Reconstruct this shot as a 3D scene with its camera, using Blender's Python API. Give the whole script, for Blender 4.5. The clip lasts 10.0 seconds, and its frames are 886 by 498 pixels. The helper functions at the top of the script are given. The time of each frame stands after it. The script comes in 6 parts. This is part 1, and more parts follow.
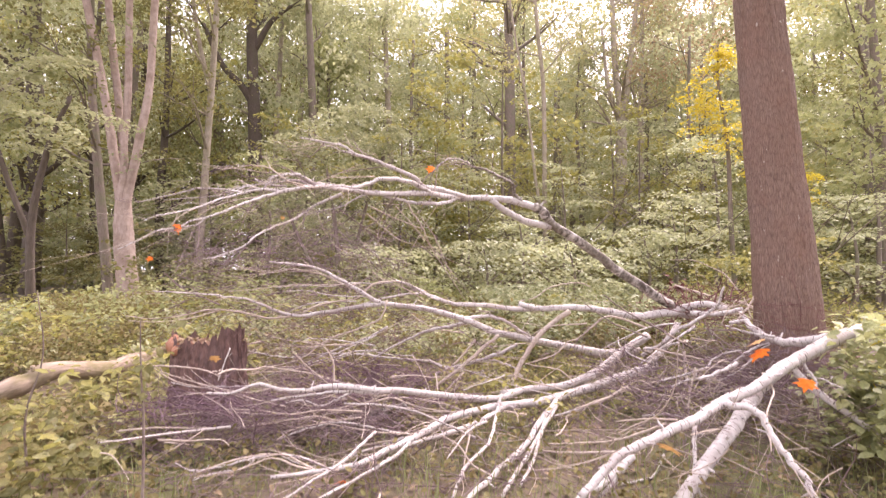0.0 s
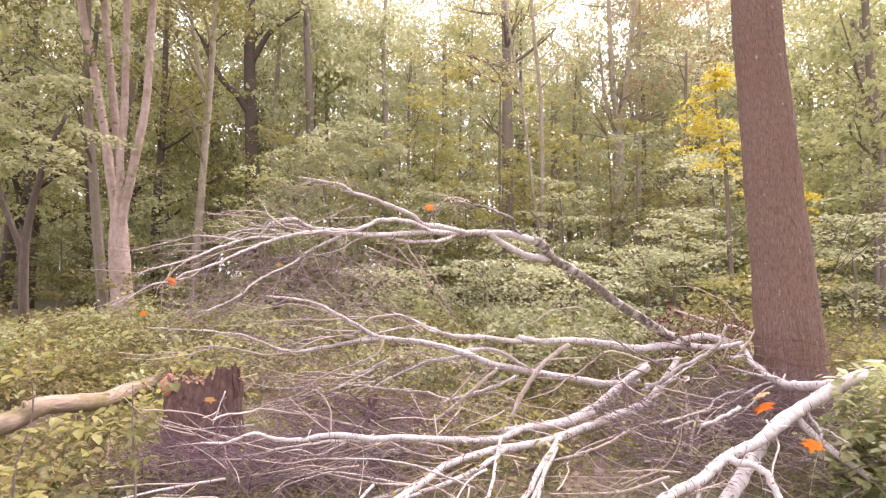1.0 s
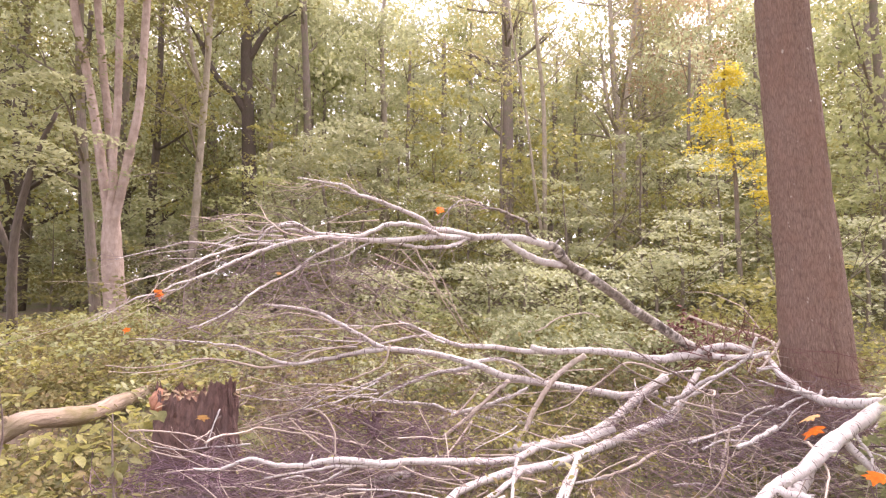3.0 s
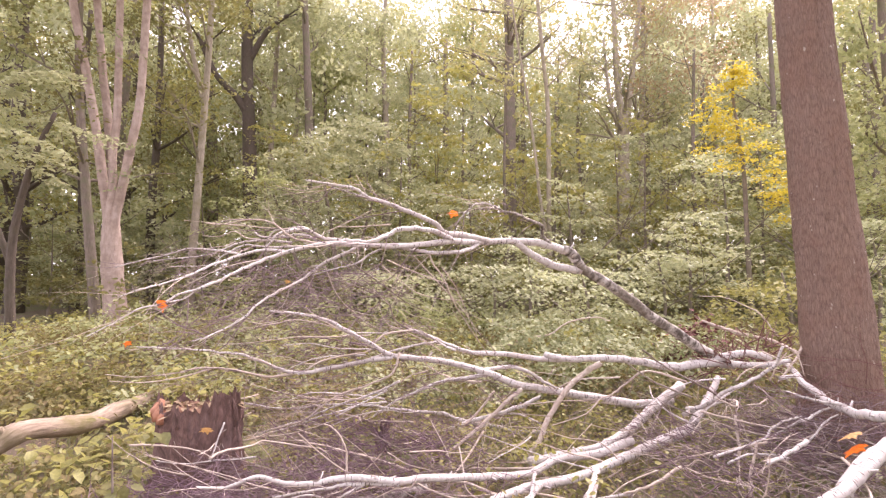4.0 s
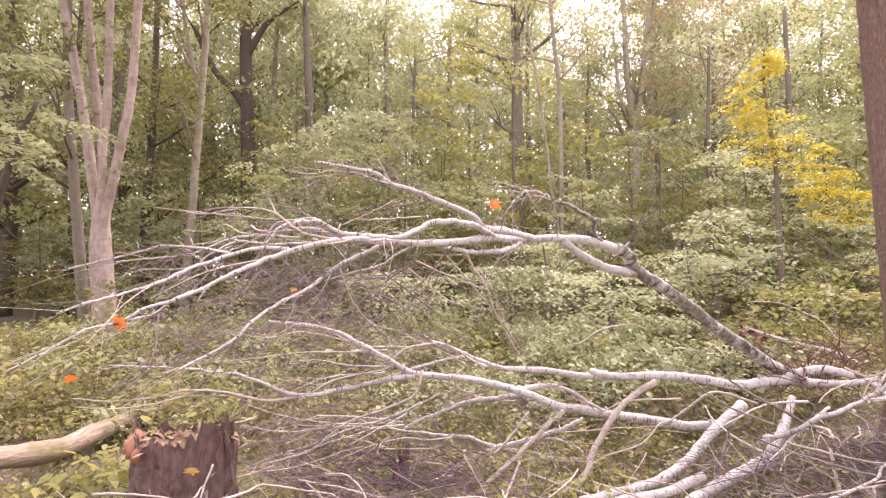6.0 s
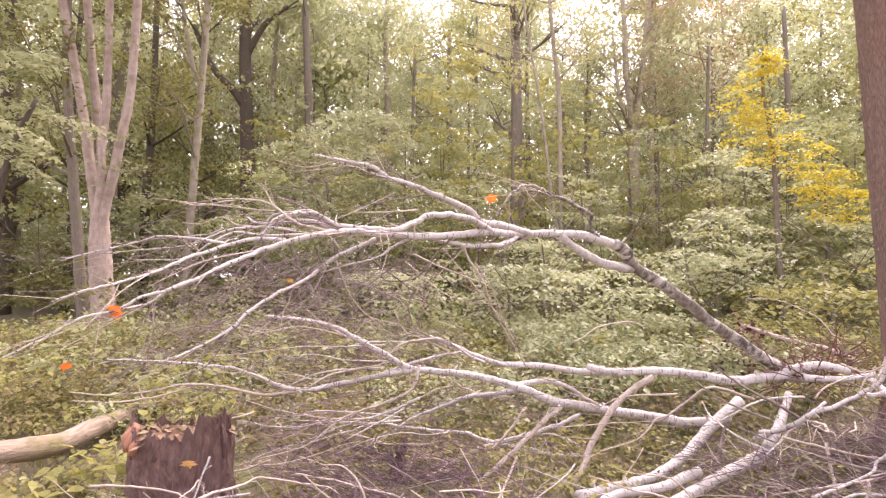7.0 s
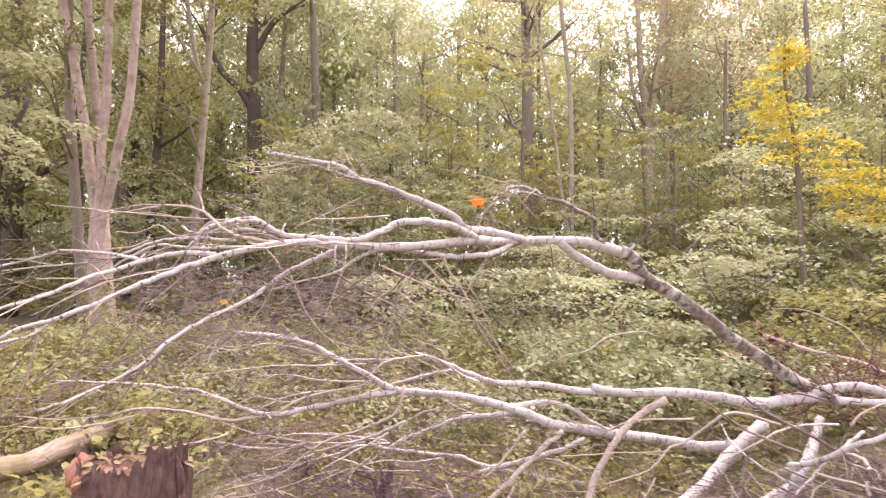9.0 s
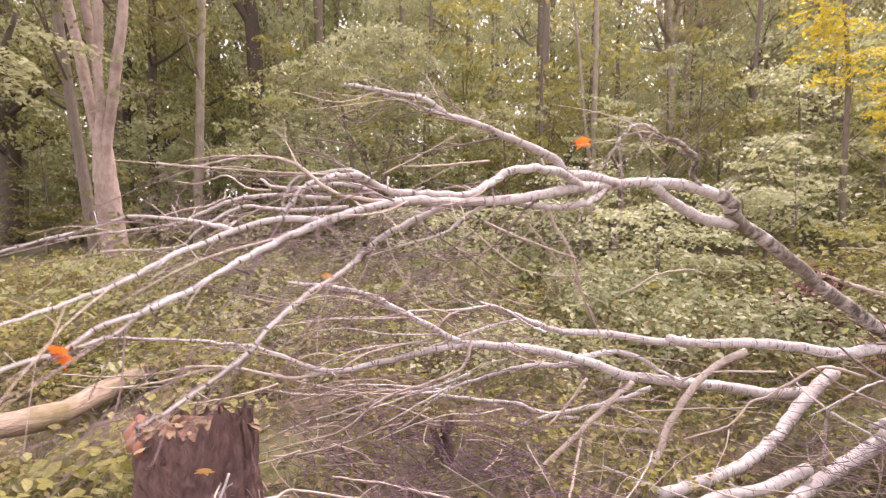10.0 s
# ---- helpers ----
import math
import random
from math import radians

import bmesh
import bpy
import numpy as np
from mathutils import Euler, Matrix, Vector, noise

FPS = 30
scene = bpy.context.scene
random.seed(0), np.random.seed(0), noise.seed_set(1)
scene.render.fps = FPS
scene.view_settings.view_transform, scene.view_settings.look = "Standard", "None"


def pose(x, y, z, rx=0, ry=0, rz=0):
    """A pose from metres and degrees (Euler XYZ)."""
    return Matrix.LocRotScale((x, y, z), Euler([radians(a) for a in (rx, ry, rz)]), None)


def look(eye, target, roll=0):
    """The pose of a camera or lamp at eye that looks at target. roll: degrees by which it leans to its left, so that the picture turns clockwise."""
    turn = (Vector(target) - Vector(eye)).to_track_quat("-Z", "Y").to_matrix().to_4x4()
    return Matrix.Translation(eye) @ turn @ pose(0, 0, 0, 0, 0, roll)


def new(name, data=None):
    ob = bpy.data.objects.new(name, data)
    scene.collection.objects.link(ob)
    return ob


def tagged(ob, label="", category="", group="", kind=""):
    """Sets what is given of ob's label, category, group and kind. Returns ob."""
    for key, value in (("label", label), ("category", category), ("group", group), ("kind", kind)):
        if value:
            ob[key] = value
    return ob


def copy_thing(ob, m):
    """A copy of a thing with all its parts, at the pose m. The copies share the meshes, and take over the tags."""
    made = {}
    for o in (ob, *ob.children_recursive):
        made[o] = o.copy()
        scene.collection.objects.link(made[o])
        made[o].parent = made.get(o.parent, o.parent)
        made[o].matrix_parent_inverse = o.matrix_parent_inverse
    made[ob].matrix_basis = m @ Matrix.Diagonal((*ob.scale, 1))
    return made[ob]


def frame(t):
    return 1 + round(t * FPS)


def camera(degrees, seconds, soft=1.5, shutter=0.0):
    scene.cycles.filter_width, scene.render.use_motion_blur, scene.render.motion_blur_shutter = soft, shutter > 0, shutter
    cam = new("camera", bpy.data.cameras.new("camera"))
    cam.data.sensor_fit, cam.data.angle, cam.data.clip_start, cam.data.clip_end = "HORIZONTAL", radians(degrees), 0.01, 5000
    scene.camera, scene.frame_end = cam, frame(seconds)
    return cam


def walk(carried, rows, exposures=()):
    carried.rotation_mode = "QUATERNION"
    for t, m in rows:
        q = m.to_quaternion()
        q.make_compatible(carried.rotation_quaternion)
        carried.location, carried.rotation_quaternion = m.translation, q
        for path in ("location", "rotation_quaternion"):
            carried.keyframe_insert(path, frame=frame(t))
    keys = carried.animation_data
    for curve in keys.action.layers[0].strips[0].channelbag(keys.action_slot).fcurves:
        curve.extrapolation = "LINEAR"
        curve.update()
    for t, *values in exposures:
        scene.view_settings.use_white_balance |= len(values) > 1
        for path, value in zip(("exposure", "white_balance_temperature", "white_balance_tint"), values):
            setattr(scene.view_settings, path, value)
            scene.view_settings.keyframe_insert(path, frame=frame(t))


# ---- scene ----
cam = camera(79.6, 10.0, soft=1.25, shutter=0.5)
# seconds, eye, target, roll
PATH = [
    (0, (0.032, 0.033, 1.446), (0.005, 2.031, 1.529), 0.25),
    (0.5, (0.026, 0.059, 1.657), (0.005, 2.056, 1.76), 0.25),
    (1, (0.012, 0.079, 1.756), (-0.004, 2.076, 1.86), 0.3),
    (1.5, (-0.002, 0.138, 1.783), (-0.015, 2.135, 1.886), 0.3),
    (2, (-0.033, 0.291, 1.797), (-0.042, 2.288, 1.902), 0.3),
    (2.5, (-0.072, 0.375, 1.802), (-0.078, 2.372, 1.908), 0.3),
    (4, (-0.229, 0.596, 1.871), (-0.233, 2.593, 1.978), 0.3),
    (4.5, (-0.313, 0.82, 1.884), (-0.315, 2.817, 1.993), 0.3),
    (5, (-0.389, 1.084, 1.897), (-0.39, 3.081, 2.007), 0.3),
    (5.5, (-0.457, 1.311, 1.901), (-0.456, 3.308, 2.011), 0.3),
    (5.7, (-0.478, 1.392, 1.902), (-0.478, 3.389, 2.012), 0.3),
    (6.8, (-0.518, 1.405, 1.861), (-0.518, 3.402, 1.972), 0.35),
    (7, (-0.481, 1.393, 1.854), (-0.48, 3.39, 1.965), 0.4),
    (7.5, (-0.34, 1.336, 1.83), (-0.339, 3.333, 1.941), 0.4),
    (8, (-0.195, 1.385, 1.81), (-0.193, 3.382, 1.922), 0.4),
    (8.5, (-0.085, 1.591, 1.901), (-0.127, 3.587, 2.013), 0.4),
    (9, (-0.277, 1.836, 1.942), (-0.328, 3.832, 2.053), 0.4),
    (9.5, (-0.569, 2.056, 1.947), (-0.618, 4.056, 1.919), 0.4),
    (10, (-0.793, 2.224, 2.091), (-0.839, 4.216, 1.914), 0.4),
]
walk(cam, [(t, look(eye, target, roll)) for t, eye, target, roll in PATH], [(0, 1.62, 6500, 31), (9, 1.62, 6500, 31), (10, 1.46, 6660, 33)])

# ---- light: a bright overcast autumn sky ----
SUN_UP, SUN_ROUND = radians(50), radians(40)
world = bpy.data.worlds.new("overcast_sky")
scene.world = world
world.use_nodes = True
wn = world.node_tree.nodes
sky = wn.new("ShaderNodeTexSky")
sky.sky_type, sky.sun_disc = "NISHITA", False
sky.sun_elevation, sky.sun_rotation = SUN_UP, SUN_ROUND
sky.air_density, sky.dust_density, sky.ozone_density = 1.0, 6.0, 1.0
veil = wn.new("ShaderNodeMix")
veil.data_type = "RGBA"
veil.inputs["Factor"].default_value = 0.7
veil.inputs["B"].default_value = (9.0, 9.2, 9.4, 1)
world.node_tree.links.new(sky.outputs[0], veil.inputs["A"])
world.node_tree.links.new(veil.outputs["Result"], wn["Background"].inputs["Color"])
wn["Background"].inputs["Strength"].default_value = 0.13
sun = new("sun", bpy.data.lights.new("sun", "SUN"))
sun.data.energy, sun.data.angle, sun.data.color = 2.0, radians(25), (1.0, 0.95, 0.88)
sun.matrix_world = look((20 * math.sin(SUN_ROUND), 20 * math.cos(SUN_ROUND), 24), (0, 0, 0))


# ---- materials ----
def material(name):
    m = bpy.data.materials.new(name)
    m.use_nodes = True
    return m, m.node_tree.nodes, m.node_tree.links, m.node_tree.nodes["Principled BSDF"]


def ramp(nodes, stops):
    r = nodes.new("ShaderNodeValToRGB")
    el = r.color_ramp.elements
    while len(el) < len(stops):
        el.new(0.5)
    for e, (p, c) in zip(el, stops):
        e.position, e.color = p, (*c, 1)
    return r


def noise_node(nodes, links, vec, scale, detail=4.0, rough=0.55):
    n = nodes.new("ShaderNodeTexNoise")
    n.inputs["Scale"].default_value, n.inputs["Detail"].default_value, n.inputs["Roughness"].default_value = scale, detail, rough
    if vec is not None:
        links.new(vec, n.inputs["Vector"])
    return n


def stretched(nodes, links, source, scale):
    mp = nodes.new("ShaderNodeMapping")
    mp.inputs["Scale"].default_value = scale
    links.new(source, mp.inputs["Vector"])
    return mp.outputs["Vector"]


def mixed(nodes, links, fac, a, b, kind="MIX"):
    mx = nodes.new("ShaderNodeMix")
    mx.data_type, mx.blend_type = "RGBA", kind
    for sock, v in ((mx.inputs["Factor"], fac), (mx.inputs["A"], a), (mx.inputs["B"], b)):
        if isinstance(v, bpy.types.NodeSocket):
            links.new(v, sock)
        else:
            sock.default_value = v if isinstance(v, float) else (*v, 1)
    return mx.outputs["Result"]


def bump(nodes, links, height, strength, distance, bsdf):
    b = nodes.new("ShaderNodeBump")
    b.inputs["Strength"].default_value, b.inputs["Distance"].default_value = strength, distance
    links.new(height, b.inputs["Height"])
    links.new(b.outputs["Normal"], bsdf.inputs["Normal"])


def bark(name, dark, light, stain, along=6.0, across=40.0, flecks=None, depth=0.01, dashes=0.0, edges=(0.3, 0.7), relief=0.8, plates=None):
    """Bark on a stem whose UV map runs in metres: u round the stem, v along it."""
    m, n, l, p = material(name)
    uv = n.new("ShaderNodeUVMap")
    grain = noise_node(n, l, stretched(n, l, uv.outputs["UV"], (across, along, 1)), 1.0, 5, 0.65)
    tone = ramp(n, [(edges[0], dark), (edges[1], light)])
    l.new(grain.outputs["Fac"], tone.inputs["Fac"])
    geo = n.new("ShaderNodeNewGeometry")
    blot = noise_node(n, l, geo.outputs["Position"], 3.0, 4)
    blotr = ramp(n, [(0.45, (0, 0, 0)), (0.7, (1, 1, 1))])
    l.new(blot.outputs["Fac"], blotr.inputs["Fac"])
    col = mixed(n, l, blotr.outputs["Color"], tone.outputs["Color"], stain)
    height = grain.outputs["Fac"]
    if plates:
        warp = noise_node(n, l, stretched(n, l, uv.outputs["UV"], (14, 6, 1)), 1.0, 3)
        bent = n.new("ShaderNodeVectorMath")
        bent.operation = "MULTIPLY_ADD"
        l.new(warp.outputs["Color"], bent.inputs[0])
        bent.inputs[1].default_value = (3.2, 2.4, 0)
        l.new(stretched(n, l, uv.outputs["UV"], plates), bent.inputs[2])
        cell = n.new("ShaderNodeTexVoronoi")
        cell.feature, cell.voronoi_dimensions = "DISTANCE_TO_EDGE", "2D"
        cell.inputs["Scale"].default_value = 1.0
        l.new(bent.outputs["Vector"], cell.inputs["Vector"])
        groove = ramp(n, [(0.0, (0.68, 0.65, 0.63)), (0.26, (1.03, 1.03, 1.03))])
        l.new(cell.outputs["Distance"], groove.inputs["Fac"])
        col = mixed(n, l, 1.0, col, groove.outputs["Color"], "MULTIPLY")
        height = mixed(n, l, 0.7, groove.outputs["Color"], height)
    if flecks:
        fl = noise_node(n, l, stretched(n, l, uv.outputs["UV"], (16, 9, 1)), 1.0, 2)
        flr = ramp(n, [(0.70, (0, 0, 0)), (0.74, (1, 1, 1))])
        l.new(fl.outputs["Fac"], flr.inputs["Fac"])
        col = mixed(n, l, flr.outputs["Color"], col, flecks)
    if dashes:
        ds = noise_node(n, l, stretched(n, l, uv.outputs["UV"], (9, 70, 1)), 1.0, 3, 0.6)
        dsr = ramp(n, [(0.60 - dashes * 0.1, (0, 0, 0)), (0.66 - dashes * 0.1, (1, 1, 1))])
        l.new(ds.outputs["Fac"], dsr.inputs["Fac"])
        col = mixed(n, l, dsr.outputs["Color"], col, (0.10, 0.075, 0.065))
        kn = noise_node(n, l, stretched(n, l, uv.outputs["UV"], (6, 5, 1)), 1.0, 3)
        knr = ramp(n, [(0.63, (0, 0, 0)), (0.69, (1, 1, 1))])
        l.new(kn.outputs["Fac"], knr.inputs["Fac"])
        col = mixed(n, l, knr.outputs["Color"], col, (0.09, 0.065, 0.055))
    l.new(col, p.inputs["Base Color"])
    p.inputs["Roughness"].default_value = 0.85
    p.inputs["Specular IOR Level"].default_value = 0.25
    bump(n, l, height, relief, depth, p)
    return m


def leafy(name, colours, through_light=0.52, rough=0.5):
    """Leaf tissue: one tone per leaf, some light passing through."""
    m, n, l, p = material(name)
    geo = n.new("ShaderNodeNewGeometry")
    tone = ramp(n, [(k / max(1, len(colours) - 1), c) for k, c in enumerate(colours)])
    l.new(geo.outputs["Random Per Island"], tone.inputs["Fac"])
    patch = noise_node(n, l, geo.outputs["Position"], 0.9, 3)
    col = mixed(n, l, patch.outputs["Fac"], tone.outputs["Color"], colours[len(colours) // 2])
    vein = noise_node(n, l, geo.outputs["Position"], 60, 2)
    veinr = ramp(n, [(0.3, (0.72, 0.72, 0.72)), (0.7, (1.1, 1.1, 1.1))])
    l.new(vein.outputs["Fac"], veinr.inputs["Fac"])
    col = mixed(n, l, 1.0, col, veinr.outputs["Color"], "MULTIPLY")
    l.new(col, p.inputs["Base Color"])
    p.inputs["Roughness"].default_value = rough
    tr = n.new("ShaderNodeBsdfTranslucent")
    l.new(col, tr.inputs["Color"])
    mx = n.new("ShaderNodeMixShader")
    mx.inputs["Fac"].default_value = through_light
    l.new(p.outputs["BSDF"], mx.inputs[1])
    l.new(tr.outputs["BSDF"], mx.inputs[2])
    l.new(mx.outputs["Shader"], n["Material Output"].inputs["Surface"])
    return m


birch = bark("birch_bark", (0.40, 0.35, 0.32), (0.64, 0.595, 0.565), (0.37, 0.315, 0.285), along=18, across=14, depth=0.003, dashes=0.25)
# weathered dark patches, plus the arch's shaded underside put into a darker tone
birch_dark = bark("weathered_shaded_birch_bark", (0.085, 0.068, 0.055), (0.54, 0.485, 0.43), (0.17, 0.14, 0.105), along=11, across=9, depth=0.006, dashes=0.3, edges=(0.41, 0.6))
pale_twig = bark("pale_twig_bark", (0.30, 0.23, 0.18), (0.62, 0.53, 0.45), (0.42, 0.33, 0.27), along=25, across=30, depth=0.002)
dark_twig = bark("dark_twig_bark", (0.09, 0.065, 0.06), (0.24, 0.18, 0.15), (0.30, 0.25, 0.2), along=25, across=30, depth=0.002)
purple_twig = bark("purplish_twig_bark", (0.10, 0.058, 0.072), (0.28, 0.185, 0.205), (0.15, 0.09, 0.11), along=20, across=30, depth=0.002)
dry_twig = bark("dry_twig_bark", (0.13, 0.085, 0.088), (0.34, 0.25, 0.245), (0.18, 0.125, 0.13), along=20, across=30, depth=0.002)
oak_bark = bark("oak_bark", (0.145, 0.094, 0.073), (0.29, 0.196, 0.152), (0.235, 0.146, 0.11), along=9, across=90, flecks=(0.42, 0.36, 0.30), depth=0.02, edges=(0.28, 0.66), relief=1.0, plates=(58, 9.0, 1))
beech_bark = bark("beech_bark", (0.29, 0.21, 0.172), (0.45, 0.355, 0.30), (0.26, 0.19, 0.15), along=5, across=9, depth=0.03)
pale_bark = bark("pale_bark", (0.25, 0.205, 0.15), (0.40, 0.34, 0.265), (0.24, 0.21, 0.13), along=5, across=14, depth=0.012)
grey_bark = bark("grey_bark", (0.13, 0.10, 0.08), (0.25, 0.20, 0.16), (0.16, 0.15, 0.09), along=5, across=22, depth=0.012)
dark_bark = bark("dark_bark", (0.065, 0.048, 0.038), (0.14, 0.11, 0.085), (0.09, 0.075, 0.05), along=5, across=22, depth=0.012)
log_bark = bark("stripped_log", (0.20, 0.145, 0.10), (0.42, 0.325, 0.25), (0.19, 0.155, 0.075), along=6, across=26, depth=0.02, relief=1.0)
orange_rot = bark("orange_rotten_wood", (0.26, 0.10, 0.055), (0.52, 0.26, 0.16), (0.34, 0.18, 0.12), along=9, across=22, depth=0.02)
rotten = bark("rotten_wood", (0.07, 0.040, 0.035), (0.25, 0.15, 0.125), (0.15, 0.10, 0.09), along=9, across=22, depth=0.03, relief=1.0)
cut_wood = bark("broken_wood", (0.12, 0.06, 0.04), (0.33, 0.17, 0.11), (0.14, 0.09, 0.06), along=20, across=30, depth=0.01)
leaf_green = leafy("green_leaves", [(0.128, 0.137, 0.041), (0.176, 0.175, 0.0547), (0.232, 0.213, 0.073), (0.272, 0.228, 0.0821)])
leaf_soft = leafy("dull_green_leaves", [(0.226, 0.256, 0.101), (0.315, 0.338, 0.138), (0.405, 0.413, 0.183), (0.462, 0.442, 0.202)])
leaf_olive = leafy("olive_leaves", [(0.22, 0.21, 0.0607), (0.31, 0.29, 0.081), (0.39, 0.36, 0.108), (0.45, 0.38, 0.121)])
leaf_pale = leafy("pale_green_leaves", [(0.284, 0.313, 0.14), (0.389, 0.411, 0.198), (0.482, 0.487, 0.268), (0.555, 0.541, 0.327)])
leaf_yellow = leafy("yellow_leaves", [(0.50, 0.40, 0.03), (0.64, 0.52, 0.04), (0.70, 0.56, 0.06), (0.42, 0.41, 0.08)])
# amber lightened towards yellow-green, with the distant haze mixed into the colour
leaf_amber = leafy("amber_leaves", [(0.42, 0.33, 0.13), (0.48, 0.40, 0.17), (0.38, 0.38, 0.16), (0.52, 0.39, 0.18)])
leaf_mixed = leafy("mixed_undergrowth_leaves", [(0.13, 0.15, 0.042), (0.20, 0.21, 0.055), (0.28, 0.26, 0.07), (0.23, 0.165, 0.075), (0.33, 0.30, 0.10), (0.17, 0.20, 0.06)], 0.4, 0.8)
leaf_grey = leafy("greyish_green_leaves", [(0.184, 0.205, 0.0918), (0.259, 0.281, 0.13), (0.335, 0.346, 0.173), (0.4, 0.389, 0.205)], 0.35, 0.6)
leaf_litter = leafy("fallen_leaves", [(0.16, 0.10, 0.06), (0.26, 0.17, 0.10), (0.34, 0.24, 0.14), (0.22, 0.17, 0.07)], 0.15, 0.75)
leaf_red = leafy("withered_leaves", [(0.11, 0.04, 0.035), (0.17, 0.06, 0.05), (0.14, 0.07, 0.05)], 0.08, 0.8)
leaf_turning = leafy("turning_leaves", [(0.42, 0.27, 0.155), (0.5, 0.32, 0.2), (0.38, 0.29, 0.15), (0.55, 0.35, 0.23)], 0.5, 0.6)
leaf_broad = leafy("pale_broad_leaves", [(0.29, 0.31, 0.15), (0.36, 0.38, 0.2), (0.43, 0.43, 0.24), (0.5, 0.48, 0.28)], 0.42, 0.5)
leaf_orange = leafy("orange_leaves", [(0.85, 0.25, 0.035), (0.88, 0.20, 0.03), (0.80, 0.30, 0.05)], 0.4, 0.5)
leaf_ochre = leafy("ochre_leaves", [(0.55, 0.27, 0.06), (0.60, 0.36, 0.14)], 0.3, 0.6)


def soil():
    m, n, l, p = material("forest_floor")
    geo = n.new("ShaderNodeNewGeometry")
    big = noise_node(n, l, geo.outputs["Position"], 0.6, 5)
    fine = noise_node(n, l, geo.outputs["Position"], 22, 6, 0.7)
    earth = ramp(n, [(0.25, (0.075, 0.05, 0.035)), (0.55, (0.17, 0.12, 0.085)), (0.8, (0.25, 0.18, 0.12))])
    l.new(fine.outputs["Fac"], earth.inputs["Fac"])
    moss = ramp(n, [(0.42, (0, 0, 0)), (0.62, (1, 1, 1))])
    l.new(big.outputs["Fac"], moss.inputs["Fac"])
    col = mixed(n, l, moss.outputs["Color"], earth.outputs["Color"], (0.13, 0.13, 0.045))
    l.new(col, p.inputs["Base Color"])
    p.inputs["Roughness"].default_value = 0.95
    bump(n, l, fine.outputs["Fac"], 0.8, 0.03, p)
    return m


floor_soil = soil()


# ---- building tools ----
def mesh_of(name, verts, faces, mat, uvs=None, smooth=False):
    me = bpy.data.meshes.new(name)
    me.from_pydata(verts, [], faces)
    me.materials.append(mat)
    if uvs is not None:
        layer = me.uv_layers.new(name="UVMap")
        layer.data.foreach_set("uv", np.asarray(uvs, dtype=np.float32).ravel())
    if smooth:
        me.polygons.foreach_set("use_smooth", [True] * len(me.polygons))
    me.update()
    return me


def part(name, me, parent=None, label=""):
    ob = new(name, me)
    ob.parent = parent
    if label:
        ob["label"] = label
    return ob


def thing(name, place, label, category, group="", kind=""):
    ob = new(name)
    ob.location = place
    ob.empty_display_size = 0.2
    return tagged(ob, label, category, group, kind)


def glide(points, steps):
    """A smooth line through the points (Catmull-Rom)."""
    p = [np.array(q, float) for q in points]
    p = [2 * p[0] - p[1]] + p + [2 * p[-1] - p[-2]]
    out = []
    for i in range(1, len(p) - 2):
        for k in range(steps):
            t = k / steps
            out.append(0.5 * (2 * p[i] + (p[i + 1] - p[i - 1]) * t + (2 * p[i - 1] - 5 * p[i] + 4 * p[i + 1] - p[i + 2]) * t * t
                              + (3 * p[i] - p[i - 1] - 3 * p[i + 1] + p[i + 2]) * t ** 3))
    out.append(p[-2])
    return np.array(out)


class Stems:
    """Gathers tapering round stems into one mesh."""

    def __init__(self):
        self.v, self.f, self.uv = [], [], []

    def add(self, line, radii, sides=8, rough=0.08, rng=random, close=True):
        line = np.asarray(line, float)
        n = len(line)
        tang = np.gradient(line, axis=0)
        tang /= np.linalg.norm(tang, axis=1)[:, None] + 1e-9
        up = np.array((0.0, 0.0, 1.0)) if abs(tang[0][2]) < 0.9 else np.array((1.0, 0.0, 0.0))
        base, far = len(self.v), np.concatenate([[0], np.cumsum(np.linalg.norm(np.diff(line, axis=0), axis=1))])
        ang = np.arange(sides) * 2 * math.pi / sides
        for i in range(n):
            side = np.cross(tang[i], up)
            side /= np.linalg.norm(side) + 1e-9
            up = np.cross(side, tang[i])
            for a in ang:
                r = radii[i] * (1 + rough * (rng.random() * 2 - 1))
                self.v.append(tuple(line[i] + r * (math.cos(a) * side + math.sin(a) * up)))
        girth = 2 * math.pi * radii[0]
        for i in range(n - 1):
            for k in range(sides):
                k2 = (k + 1) % sides
                a = base + i * sides
                self.f.append((a + k, a + k2, a + sides + k2, a + sides + k))
                u0, u1 = girth * k / sides, girth * (k + 1) / sides
                self.uv += [(u0, far[i]), (u1, far[i]), (u1, far[i + 1]), (u0, far[i + 1])]
        if close:
            for ring, order in ((base, range(sides - 1, -1, -1)), (base + (n - 1) * sides, range(sides))):
                self.f.append(tuple(ring + k for k in order))
                self.uv += [(0.05 * math.cos(a), 0.05 * math.sin(a)) for a in ang]
        return self

    def mesh(self, name, mat):
        return mesh_of(name, self.v, self.f, mat, self.uv, True)


def ground_z(x, y):
    t = min(1, max(0, (y - 4.8) / 6.5))
    rise = 0.42 * t * t * (3 - 2 * t)
    mound = 0.28 * math.exp(-((x - 3.8) ** 2 + (y - 6.3) ** 2) / 2.2)
    far = 0.012 * max(0, y - 14)
    q = min(1, max(0, (-2.9 - x) / 2.2))
    dip = -0.38 * q * q * (3 - 2 * q) * math.exp(-((y - 6.2) / 2.6) ** 2)
    return rise + dip + mound + min(far, 0.8) + 0.07 * noise.noise(Vector((x * 0.5, y * 0.5, 3.0))) + 0.03 * noise.noise(Vector((x * 1.9, y * 1.9, 7.0)))


